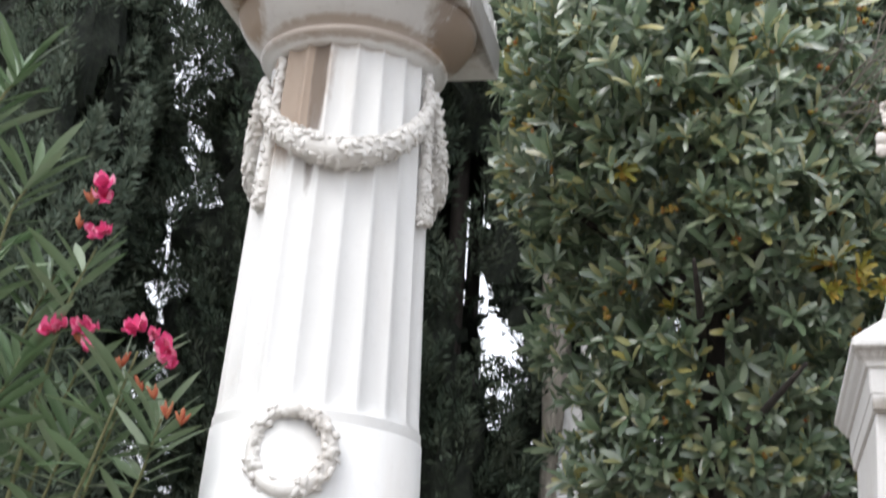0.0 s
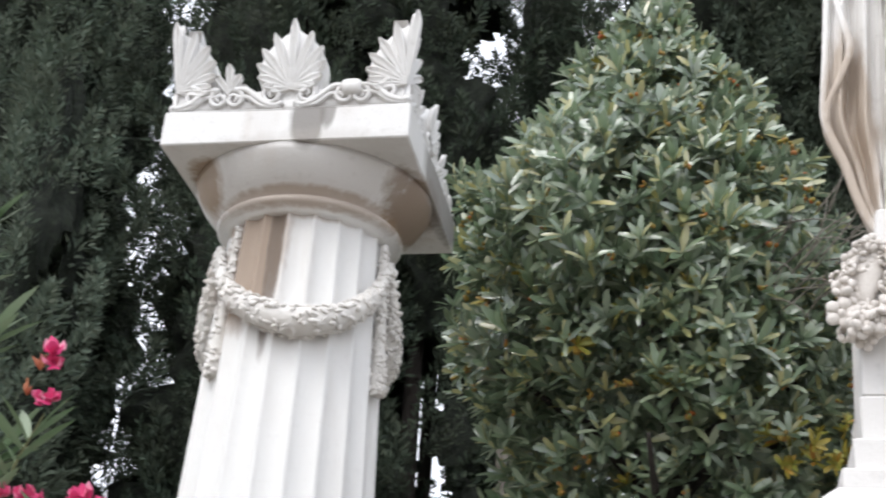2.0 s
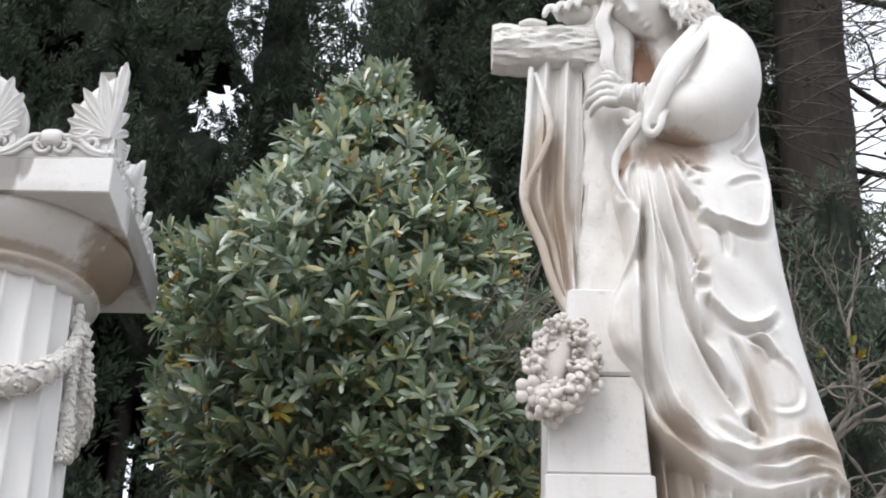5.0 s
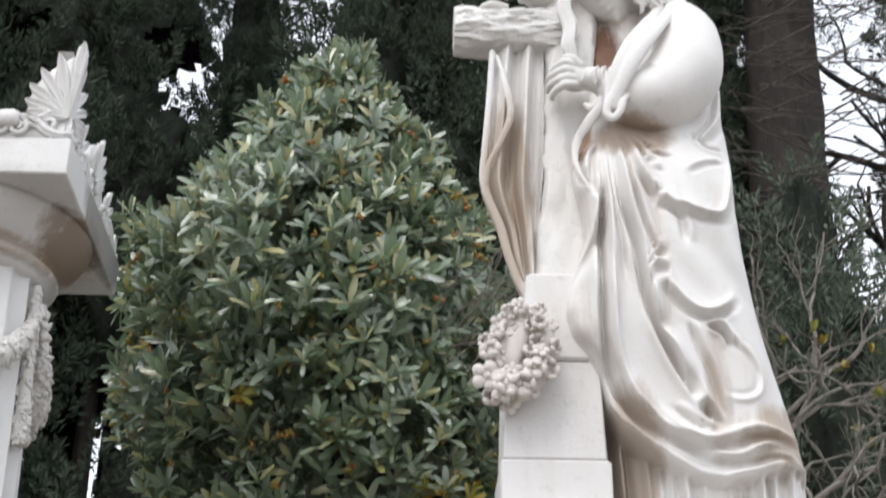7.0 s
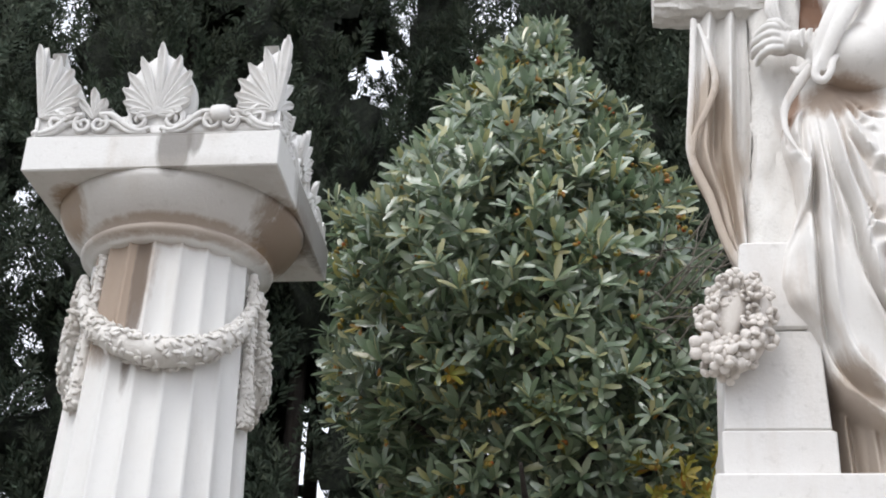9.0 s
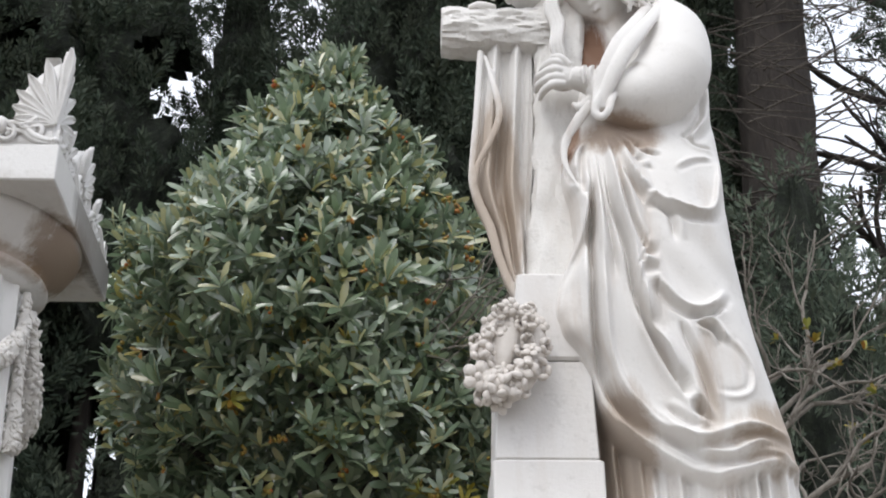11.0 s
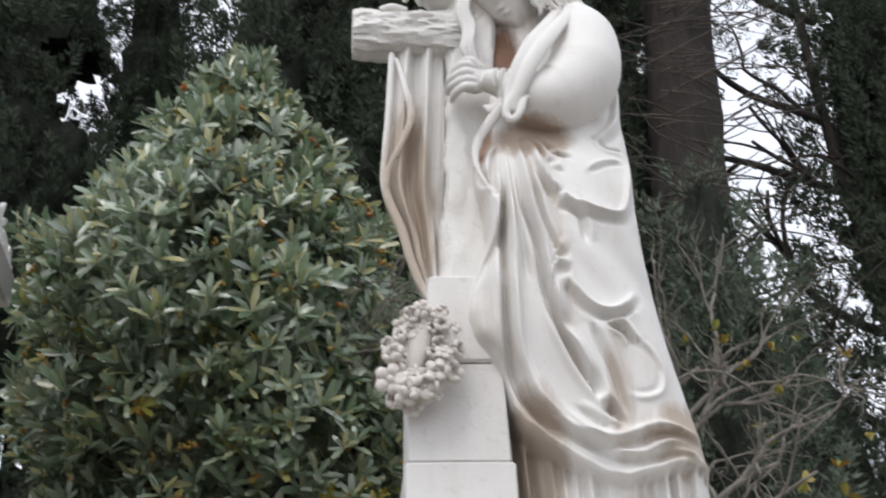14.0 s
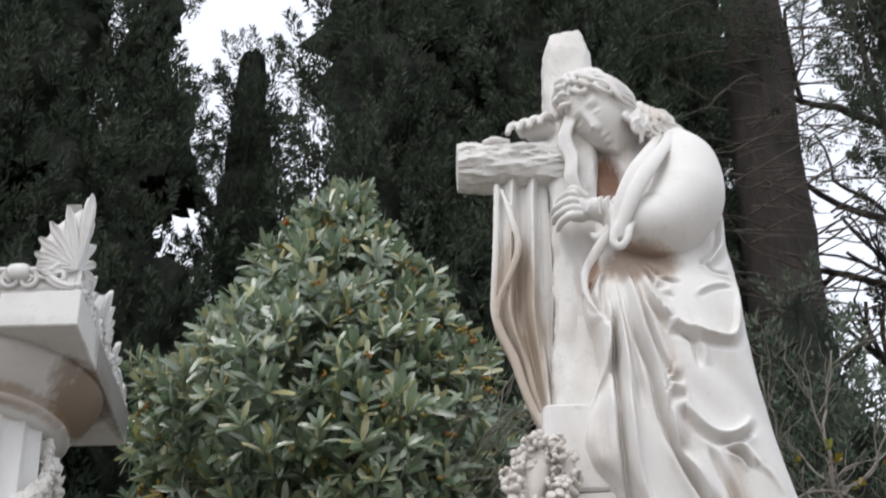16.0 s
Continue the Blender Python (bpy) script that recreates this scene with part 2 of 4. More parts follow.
def frames_along(p):
    p = np.asarray(p, float)
    t = np.gradient(p, axis=0)
    t /= np.linalg.norm(t, axis=1)[:, None] + 1e-12
    up = np.array([0.0, 1.0, 0.03]) if abs(t[:, 1]).mean() < 0.8 else np.array([1.0, 0, 0.03])
    s = np.cross(t, up)
    s /= np.linalg.norm(s, axis=1)[:, None] + 1e-12
    return p, t, s, np.cross(s, t)


def smooth_line(pts, n):
    """A Catmull-Rom line through a few points."""
    p = np.asarray(pts, float)
    q = np.vstack([2 * p[0] - p[1], p, 2 * p[-1] - p[-2]])
    u = np.linspace(0, len(p) - 1, n)
    i = np.minimum(u.astype(int), len(p) - 2)
    t = (u - i)[:, None]
    a, b, c, d = q[i], q[i + 1], q[i + 2], q[i + 3]
    return 0.5 * (2 * b + (c - a) * t + (2 * a - 5 * b + 4 * c - d) * t**2 + (3 * b - a - 3 * c + d) * t**3)


def tube(acc, pts, radii, seg=8, n=None, flat=1.0, rough=0.0):
    """A closed tube along a line; flat squeezes it across."""
    if n:
        pts = smooth_line(pts, n)
    p, t, s, u = frames_along(pts)
    r = np.interp(np.linspace(0, 1, len(p)), np.linspace(0, 1, len(np.atleast_1d(radii))), np.atleast_1d(radii))
    v = []
    for k in range(len(p)):
        for j in range(seg):
            a = 2 * math.pi * j / seg
            q = r[k] * (1 + (random.uniform(-rough, rough) if rough else 0))
            v.append(p[k] + q * (math.cos(a) * s[k] + flat * math.sin(a) * u[k]))
    return acc.add(v, grid_faces(len(p), seg, True) + [tuple(range(seg))[::-1], tuple(range((len(p) - 1) * seg, len(p) * seg))])


def ball(acc, c, r, seg=12, rings=8, m=None, shape=None):
    """An ellipsoid, turned by m; shape(unit) may scale its radius."""
    v = []
    for i in range(rings + 1):
        th = math.pi * (i + 0.001) / (rings + 0.002)
        for j in range(seg):
            a = 2 * math.pi * j / seg
            d = Vector((math.sin(th) * math.cos(a), math.sin(th) * math.sin(a), math.cos(th)))
            k = shape(d) if shape else 1
            q = Vector((d.x * r[0] * k, d.y * r[1] * k, d.z * r[2] * k))
            if m is not None:
                q = m @ q
            v.append((c[0] + q.x, c[1] + q.y, c[2] + q.z))
    return acc.add(v, grid_faces(rings + 1, seg, True) + [tuple(range(seg))[::-1], tuple(range(rings * seg, (rings + 1) * seg))])


def turned(places, outs, ups, scales):
    """Matrices whose z points along outs, y leans to ups, at places."""
    z = outs / (np.linalg.norm(outs, axis=1)[:, None] + 1e-9)
    x = np.cross(ups, z)
    x /= np.linalg.norm(x, axis=1)[:, None] + 1e-9
    y = np.cross(z, x)
    m = np.zeros((len(places), 4, 4))
    m[:, :3, 0], m[:, :3, 1], m[:, :3, 2] = x * scales[:, None], y * scales[:, None], z * scales[:, None]
    m[:, :3, 3], m[:, 3, 3] = places, 1
    return m

# ---- ground ----
acc = Acc()
g = [-900, -60, -20, -8, -3, 0, 3, 8, 20, 60, 900]
acc.add([(x, y, -0.02 + 0.02 * noise.noise((x * 0.4, y * 0.4, 0)) if abs(x) < 50 and abs(y) < 50 else -0.02) for x in g for y in g], grid_faces(11, 11, False))
tagged(part("ground", acc, m_ground), "trodden earth and gravel ground of the graveyard", "ground", kind="structure")

# ---- the fluted column with its capital ----
CX, CY = -1.155, 5.197
column = base("memorial_column", CX, CY, 0, "white marble fluted memorial column with garland and palmette capital, brown stained", "column")


def shaft_r(z):
    return 0.295 + 0.041 * (3.92 - z)


acc = Acc()
FLUTES = 20


def fluted(r, z, a):
    u = ((a - radians(2.2)) * FLUTES / (2 * math.pi)) % 1.0
    d = 0.026 * (1 - (2 * u - 1) ** 2) ** 0.75
    end = min(1.0, max(0.0, (z - 2.50) / 0.05)) ** 0.5
    return r - d * end


zs = [2.46, 2.495] + [2.50 + 0.05 * (k / 8) for k in range(9)] + list(np.linspace(2.6, 3.84, 14))
lathe(acc, CX - 0.003, CY, [(shaft_r(z), z) for z in zs], FLUTES * 12, fluted)
sharp(part("shaft", acc, COLUMN_MARBLE, column), 28)
acc = Acc()
lathe(acc, CX - 0.003, CY, [(0.36, 0.62), (shaft_r(0.7), 0.66), (shaft_r(1.5), 1.5), (shaft_r(2.46) + 0.004, 2.462)], 72)
part("drum", acc, COLUMN_MARBLE, column)
acc = Acc()
slab(acc, CX - 0.52, CX + 0.52, CY - 0.52, CY + 0.52, 0.0, 0.42, 0.015)
slab(acc, CX - 0.45, CX + 0.45, CY - 0.45, CY + 0.45, 0.424, 0.63, 0.015)
part("plinth", acc, PEDESTAL_MARBLE, column)
acc = Acc()
lathe(acc, CX, CY, [(0.29, 3.812), (0.310, 3.820), (0.316, 3.830), (0.334, 3.834), (0.343, 3.841), (0.346, 3.849), (0.343, 3.857), (0.334, 3.863), (0.326, 3.866), (0.326, 3.872), (0.352, 3.886), (0.386, 3.916), (0.416, 3.953), (0.438, 3.990), (0.446, 4.016)], 72)
part("echinus", acc, CAPITAL_MARBLE, column)
acc = Acc()
slab(acc, CX - 0.452, CX + 0.452, CY - 0.449, CY + 0.449, 4.013, 4.152, 0.005)
part("abacus", acc, CAPITAL_MARBLE, column, smooth=False)


# cresting: palmettes and scrolls on every side of the abacus
def petal(acc, foot, angle, length, width, place):
    """One lobe of a palmette in its own plane, hollowed along the middle."""
    rows, v = 9, []
    for i in range(rows):
        u = i / (rows - 1)
        w = width * (0.16 + 0.84 * u**0.8) * max(0.0, 1 - max(0.0, (u - 0.68) / 0.325) ** 2) ** 0.5
        for k, (s, h) in enumerate(((-1, 0.0), (-0.82, 0.016), (-0.5, 0.017), (0, 0.006), (0.5, 0.017), (0.82, 0.016), (1, 0.0))):
            a = angle + 0.22 * math.sin(angle) * u
            du, ds = u * length, s * w
            v.append(place(foot[0] + du * math.sin(a) + ds * math.cos(a), foot[1] + du * math.cos(a) - ds * math.sin(a), h + 0.014 * u * u))
    acc.add(v, grid_faces(rows, 7, False))


def spiral(acc, cx, cz, r, turns, start, sense, place, thick):
    pts = []
    for k in range(26):
        u = k / 25
        a = start + sense * u * turns * 2 * math.pi
        q = r * (1 - 0.86 * u)
        pts.append(place(cx + q * math.cos(a), cz + q * math.sin(a), 0.012))
    tube(acc, pts, [thick, thick * 0.8, thick * 0.6], 6)


def palmette(name, place, half, height, label=""):
    acc = Acc()
    n = 7 if half else 13
    for k in range(n):
        a = (k / 6) * 1.52 if half else (k - 6) / 6 * 1.55
        size = height * (1 - (0.50 if half else 0.62) * (abs(a) / 1.55) ** 0.85)
        petal(acc, (0, 0.085), a, size - 0.06, 0.0205 + 0.003 * math.cos(a), place)
    v = []
    for k in range(25):
        a = (k / 24) * 1.62 if half else (k / 12 - 1) * 1.62
        q = (height - 0.06) * (1 - (0.50 if half else 0.62) * (abs(a) / 1.62) ** 0.85) * 0.92
        for s, h in ((1, 0.002), (1, -0.05)):
            v.append(place(q * math.sin(a), 0.085 + q * math.cos(a), h - 0.006))
        v.append(place(0, 0.0, 0.002)), v.append(place(0, 0.0, -0.05))
    f = []
    for k in range(24):
        o = 4 * k
        f += [(o, o + 2, o + 4), (o + 1, o + 5, o + 3), (o, o + 4, o + 5, o + 1)]
    acc.add(v, f)
    for s in ((1,) if half else (-1, 1)):
        spiral(acc, 0.062 * s, 0.062, 0.040, 1.4, math.pi / 2, -s, place, 0.012)
    return part(name, acc, CREST_MARBLE, column, label)


def side_place(k):
    """Front plane of side k of the abacus: along, up, out to world."""
    c, s = math.cos(k * math.pi / 2), math.sin(k * math.pi / 2)

    def put(along, up, out):
        x, y = along, -(0.418 + out + (0.10 if k == 0 else 0.0) * up)
        return (CX + c * x - s * y, CY + s * x + c * y, 4.152 + up)

    return put


for k in range(4):
    put = side_place(k)
    palmette("palmette", put, False, 0.335 if k == 0 else 0.25)
    for s in (-1, 1):
        if (k, s) in ((1, 1), (2, -1)):  # broken off at the far corner
            continue
        palmette("corner_palmette", lambda a, u, o, s=s, put=put: put(s * (0.418 + 0.10 * u - a), u, o), True, 0.345)
    acc = Acc()
    for s in (-1, 1):
        for c, r in ((0.205, 0.036), (0.262, 0.036)):
            spiral(acc, s * c, 0.052, r, 1.5, math.pi / 2, 1 if (c < 0.23) == (s > 0) else -1, put, 0.011)
        line = lambda pts: [put(s * a, u, 0.012) for a, u in pts]
        tube(acc, line([(0.205, 0.088), (0.16, 0.085), (0.11, 0.045), (0.06, 0.02), (0.02, 0.03)]), [0.012, 0.014, 0.010], 6, 18)
        tube(acc, line([(0.262, 0.088), (0.31, 0.082), (0.36, 0.040), (0.41, 0.022), (0.445, 0.022)]), [0.012, 0.015, 0.010], 6, 18)
        tube(acc, line([(0.20, 0.06), (0.15, 0.055), (0.10, 0.02), (0.03, 0.012)]), [0.008, 0.010, 0.008], 6, 14)
        tube(acc, line([(0.27, 0.06), (0.32, 0.055), (0.37, 0.02), (0.44, 0.010)]), [0.008, 0.010, 0.008], 6, 14)
    part("scroll_band", acc, CREST_MARBLE, column)
    for s in (-1, 1):
        acc = Acc()
        if k == 0 and s == 1:  # a broken bud
            slab(acc, CX + 0.195, CX + 0.265, CY - 0.46, CY - 0.40, 4.20, 4.262, 0.012)
        else:
            for a in (-0.5, 0, 0.5):
                petal(acc, (0, 0.0), a, 0.085 + 0.03 * (a == 0), 0.020, lambda x, z, o, s=s, put=put: put(s * 0.233 + x, 0.075 + z, o - 0.005))
                petal(acc, (0, 0.0), a, 0.085 + 0.03 * (a == 0), 0.020, lambda x, z, o, s=s, put=put: put(s * 0.233 - x, 0.075 + z, -0.03 - o))
        part("bud", acc, CREST_MARBLE, column)
    acc = Acc()
    v, f = [], []
    for j in range(41):
        a = -0.44 + 0.88 * j / 40
        h = 0.045 + 0.045 * abs(math.cos(a / 0.233 * math.pi / 2)) ** 0.5 * (abs(a) > 0.1)
        v += [put(a, 0, 0.004), put(a, h, 0.004), put(a, h, -0.04), put(a, 0, -0.04)]
    f = [(4 * j + a, 4 * j + 4 + a, 4 * j + 4 + (a + 1) % 4, 4 * j + (a + 1) % 4) for j in range(40) for a in range(4)]
    acc.add(v, f)
    part("crest_backing", acc, CREST_MARBLE, column)


# carved leaves and flowers heaped on a curved body
def leaf_heap(acc, pts, radii, count, size, seg=14, n=40, flowers=0.3, seed=1):
    rnd = random.Random(seed)
    line = smooth_line(pts, n)
    tube(acc, line, [r * 0.86 for r in radii], seg)
    p, t, s, u = frames_along(line)
    rr = np.interp(np.linspace(0, 1, n), np.linspace(0, 1, len(radii)), radii)
    for _ in range(count):
        k = rnd.randrange(1, n - 1)
        a = rnd.uniform(0, 2 * math.pi)
        d = Vector(math.cos(a) * s[k] + math.sin(a) * u[k])
        c = Vector(p[k]) + d * rr[k] * 0.92 + Vector(t[k]) * rnd.uniform(-0.01, 0.01)
        q = d.to_track_quat("Z", "Y").to_matrix() @ Matrix.Rotation(rnd.uniform(0, 6.28), 3, "Z") @ Matrix.Rotation(rnd.uniform(-0.5, 0.5), 3, "X")
        z = size * rnd.uniform(0.7, 1.25)
        if rnd.random() < flowers:
            ball(acc, c, (z * 0.62, z * 0.62, z * 0.4), 10, 5, q, lambda e: 1 + 0.22 * math.cos(5 * math.atan2(e.y, e.x)) * (1 - abs(e.z)))
        else:
            ball(acc, c, (z * 0.42, z, z * 0.28), 8, 5, q)
    return acc


def round_column(a, z, out):
    r = shaft_r(z) + out
    return (CX + r * math.cos(radians(a)), CY + r * math.sin(radians(a)), z)


HOOKS = (-5, -149, 104)
for k in range(3):
    a0, a1 = HOOKS[k], HOOKS[(k + 1) % 3]
    a0, a1 = (a0, a1) if a1 < a0 else (a0, a1 - 360)
    pts = []
    for j in range(11):
        u = j / 10
        pts.append(round_column(a0 + (a1 - a0) * u, 3.728 - 0.350 * (1 - (2 * u - 1) ** 2) ** 0.9 + (0.01 if u > 0.5 else 0), 0.02))
    acc = leaf_heap(Acc(), pts, [0.018, 0.030, 0.044, 0.054, 0.058, 0.058, 0.054, 0.042, 0.028, 0.018], 480, 0.0175, seed=3 + k)
    part("garland", acc, GARLAND_MARBLE, column, "carved swag of leaves and flowers")
for k, a in enumerate((-8, -133, 108)):
    acc = leaf_heap(Acc(), [round_column(a, z, 0.002 if k == 0 else -0.010) for z in (3.80, 3.6, 3.4, 3.27, 3.22)], [0.016, 0.021, 0.025, 0.034, 0.026], 170, 0.0150, seed=11 + k)
    part("garland_tail", acc, GARLAND_MARBLE, column, "carved hanging end of the garland")
# wreath on the drum
acc = Acc()
ring = [(CX + 0.035 + 0.128 * math.sin(b), CY - shaft_r(2.38) - 0.008 + 0.35 * (0.128 * math.sin(b)) ** 2 * 4, 2.365 + 0.128 * math.cos(b)) for b in np.linspace(0.12, 6.16, 15)]
leaf_heap(acc, ring, [0.022, 0.03, 0.034, 0.03, 0.022], 130, 0.021, 10, 44, 0.15, 23)
ball(acc, (CX + 0.035, CY - shaft_r(2.48) - 0.012, 2.488), (0.04, 0.03, 0.026))
part("wreath", acc, GARLAND_MARBLE, column, "carved laurel wreath")

# ---- the pedestal under the statue ----
PX, PY = 1.072, 4.66
pedestal = base("statue_pedestal", PX, PY, 0, "tall white marble pedestal with moulded cornice, grey weathered", "pedestal")


def block(name, hx, hy, z0, z1, parent=None, bevel=0.006, mat=None, px=PX, py=PY, label=""):
    a = slab(Acc(), px - hx, px + hx, py - hy, py + hy, z0, z1, bevel)
    return part(name, a, mat or PEDESTAL_MARBLE, parent or pedestal, label, smooth=False)


block("foot", 0.66, 0.58, 0, 0.30, bevel=0.012)
block("dado", 0.482, 0.382, 0.304, 2.40, bevel=0.008)
acc = Acc()
prof = [(0.484, 2.395), (0.490, 2.398), (0.494, 2.432), (0.497, 2.436), (0.500, 2.497), (0.508, 2.500), (0.512, 2.510), (0.524, 2.522), (0.531, 2.536), (0.537, 2.540), (0.541, 2.545), (0.541, 2.560), (0.536, 2.568), (0.463, 2.634), (0.30, 2.636)]
v = []
for h, z in prof:
    d = h - 0.07
    c = 0.004
    v += [(PX - h + c, PY - d, z), (PX + h - c, PY - d, z), (PX + h, PY - d + c, z), (PX + h, PY + d - c, z), (PX + h - c, PY + d, z), (PX - h + c, PY + d, z), (PX - h, PY + d - c, z), (PX - h, PY - d + c, z)]
acc.add(v, grid_faces(len(prof), 8, True) + [tuple(range(8))[::-1], tuple(range(8 * len(prof) - 8, 8 * len(prof)))])
part("cornice", acc, PEDESTAL_MARBLE, pedestal, smooth=False)
block("step", 0.4560, 0.39, 2.630, 2.688, px=1.078)
block("step", 0.4180, 0.36, 2.690, 2.778, px=1.077)

# ---- the post that carries the cross ----
post = base("cross_post", 0.838, 4.49, 2.778, "square tapering marble post carrying a carved cross", "post")
block("foot", 0.149, 0.14, 2.78, 2.912, post, 0.006, px=0.8365, py=4.49)
acc = slab(Acc(), 0.696, 0.975, 4.358, 4.62, 2.914, 3.206, 0.006, (-0.008, -0.008))
part("shaft", acc, PEDESTAL_MARBLE, post, smooth=False)
acc = slab(Acc(), 0.745, 0.985, 4.362, 4.63, 3.210, 3.486, 0.008, (-0.024, -0.010))
part("cap", acc, PEDESTAL_MARBLE, post, smooth=False)

# ---- the flower wreath on the post ----
wreath = base("flower_wreath", 0.745, 4.33, 3.08, "carved marble flower wreath leaning on the post, brownish", "wreath")
rnd = random.Random(5)
acc = Acc()
WC, WT = Vector((0.742, 4.318, 3.205)), Matrix.Rotation(radians(13), 3, "Y") @ Matrix.Rotation(radians(-12), 3, "Z")
ringp = [tuple(WC + WT @ Vector((0.064 * math.sin(b), 0, 0.122 * math.cos(b)))) for b in np.linspace(0, 6.2, 25)]
tube(acc, ringp, [0.030, 0.030], 10, 40)
part("ring", acc, WREATH_MARBLE, wreath)
acc = Acc()
ball(acc, WC + WT @ Vector((-0.020, -0.018, 0.030)), (0.046, 0.022, 0.094), 20, 12, WT, lambda e: 1 - 0.12 * abs(e.x) + 0.05 * math.sin(6 * e.z))
part("plaque", acc, WREATH_MARBLE, wreath, "smooth stone left between the flowers")


def stone_flower(c, s, m, cup):
    """Five thick petals bent up round an open throat."""
    acc = Acc()
    for j in range(5):
        e = j * 1.2566
        d = Vector((math.cos(e), -0.35 if cup else 0.0, math.sin(e)))
        t = m @ Matrix.Rotation(-e, 3, "Y")
        ball(acc, c + m @ (d * s * 0.62), (s * 0.26 if cup else s * 0.46, s * 0.34 if cup else s * 0.22, s * 0.42), 8, 6, t)
    ball(acc, c + m @ Vector((0, s * 0.30, 0)), (s * 0.55, s * 0.30, s * 0.55), 8, 5, m)
    if not cup:
        ball(acc, c + m @ Vector((0, -s * 0.12, 0)), (s * 0.26, s * 0.18, s * 0.26), 8, 5, m)
    return part("flower", acc, WREATH_MARBLE, wreath)


for k in range(33):
    b = 2 * math.pi * k / 33 + rnd.uniform(-0.1, 0.1)
    low = math.cos(b) < -0.1
    q = (-0.030, 0.026, 0.0)[k % 3] + rnd.uniform(-0.008, 0.008)
    c = WC + WT @ Vector(((0.068 + q) * math.sin(b), -0.030 - 0.020 * (k % 3 == 2) + 0.02 * (k % 3 == 1), (0.124 + q) * math.cos(b)))
    size = (0.035 if low else 0.026) * rnd.uniform(0.85, 1.2)
    turn = Matrix.Rotation(rnd.uniform(-0.6, 0.6), 3, "X") @ Matrix.Rotation(0.7 * math.sin(b) * (q + 0.03) / 0.06 + rnd.uniform(-0.4, 0.4), 3, "Z")
    stone_flower(c, size, turn, k % 4 != 0)
for dx, dz, size in ((-0.062, -0.105, 0.043), (0.030, -0.115, 0.036), (-0.010, -0.140, 0.034), (0.060, -0.060, 0.034)):
    stone_flower(WC + WT @ Vector((dx, -0.055, dz)), size, Matrix.Rotation(rnd.uniform(-0.3, 0.3), 3, "X"), False)

# ---- the statue: one carved figure ----
FOLDS = []


def fold(width, height, side, *line):
    """A ridge (height above 0) or a cut (below 0) along a line of (x, z); side: where its trench or lip lies."""
    FOLDS.append((width, height, side, smooth_line(line, 26)))


# edge of the mantle that hangs over the post, and the flap under the hand
fold(0.010, 0.028, -1, (0.986, 3.80), (0.976, 3.688), (0.951, 3.576), (0.908, 3.493), (0.872, 3.43))
fold(0.009, 0.020, -1, (0.866, 3.36), (0.872, 3.281), (0.921, 3.214), (0.960, 3.150))
fold(0.009, 0.022, -1, (0.945, 3.93), (0.915, 3.831), (0.922, 3.763), (0.955, 3.72))
fold(0.008, -0.024, 1, (0.985, 3.93), (0.968, 3.84), (0.965, 3.74), (0.985, 3.66))
fold(0.007, 0.012, 1, (0.995, 3.93), (0.948, 3.85), (0.944, 3.78))
# long folds that fall from the waist
fold(0.011, -0.046, 1, (1.001, 3.90), (0.988, 3.67), (0.979, 3.485), (0.974, 3.309), (0.984, 3.190), (1.014, 3.091), (1.062, 3.003), (1.105, 2.965))
fold(0.010, 0.020, 1, (1.012, 3.91), (1.005, 3.67), (1.004, 3.485), (1.004, 3.309), (1.015, 3.190), (1.048, 3.091), (1.096, 3.01))
fold(0.009, -0.040, -1, (1.029, 3.92), (1.038, 3.69), (1.069, 3.524), (1.091, 3.364), (1.137, 3.227), (1.190, 3.111), (1.245, 3.031), (1.279, 2.992))
fold(0.009, 0.020, 1, (1.045, 3.92), (1.058, 3.69), (1.091, 3.524), (1.115, 3.364), (1.162, 3.227), (1.212, 3.120))
fold(0.008, -0.032, -1, (1.055, 3.92), (1.072, 3.729), (1.097, 3.598), (1.131, 3.489), (1.163, 3.39))
fold(0.008, -0.024, 1, (1.012, 3.92), (1.018, 3.72), (1.030, 3.56), (1.040, 3.42))
fold(0.008, -0.026, -1, (1.064, 3.93), (1.086, 3.80), (1.114, 3.70), (1.150, 3.63))
fold(0.007, -0.022, -1, (1.085, 3.93), (1.120, 3.84), (1.165, 3.78))
fold(0.007, -0.020, -1, (1.102, 3.94), (1.150, 3.87), (1.20, 3.84))
# swags across the hip and the knee
fold(0.010, 0.024, 1, (1.062, 3.90), (1.115, 3.755), (1.183, 3.672), (1.246, 3.642), (1.302, 3.634), (1.348, 3.672), (1.376, 3.794), (1.392, 3.90))
fold(0.010, -0.022, -1, (1.183, 3.662), (1.209, 3.619), (1.214, 3.536))
fold(0.010, 0.022, 1, (1.089, 3.598), (1.129, 3.460), (1.185, 3.365), (1.237, 3.325), (1.300, 3.335), (1.348, 3.390))
fold(0.007, -0.020, 1, (1.234, 3.303), (1.290, 3.308), (1.334, 3.345))
fold(0.008, 0.016, 1, (1.255, 3.300), (1.309, 3.280), (1.333, 3.231))
fold(0.007, -0.018, 1, (1.252, 3.285), (1.300, 3.262), (1.322, 3.225))
fold(0.010, -0.028, -1, (1.205, 3.285), (1.226, 3.226), (1.261, 3.129), (1.287, 2.992))
fold(0.010, -0.026, 1, (1.097, 3.329), (1.150, 3.194), (1.218, 3.079), (1.272, 3.000))
fold(0.008, 0.008, 1, (1.322, 3.262), (1.372, 3.215), (1.404, 3.154), (1.393, 3.095), (1.350, 3.070), (1.289, 3.077))
fold(0.011, 0.024, 1, (0.998, 3.150), (1.066, 3.052), (1.151, 2.978), (1.239, 2.953), (1.300, 2.970), (1.362, 2.990), (1.450, 2.984), (1.51, 2.99))
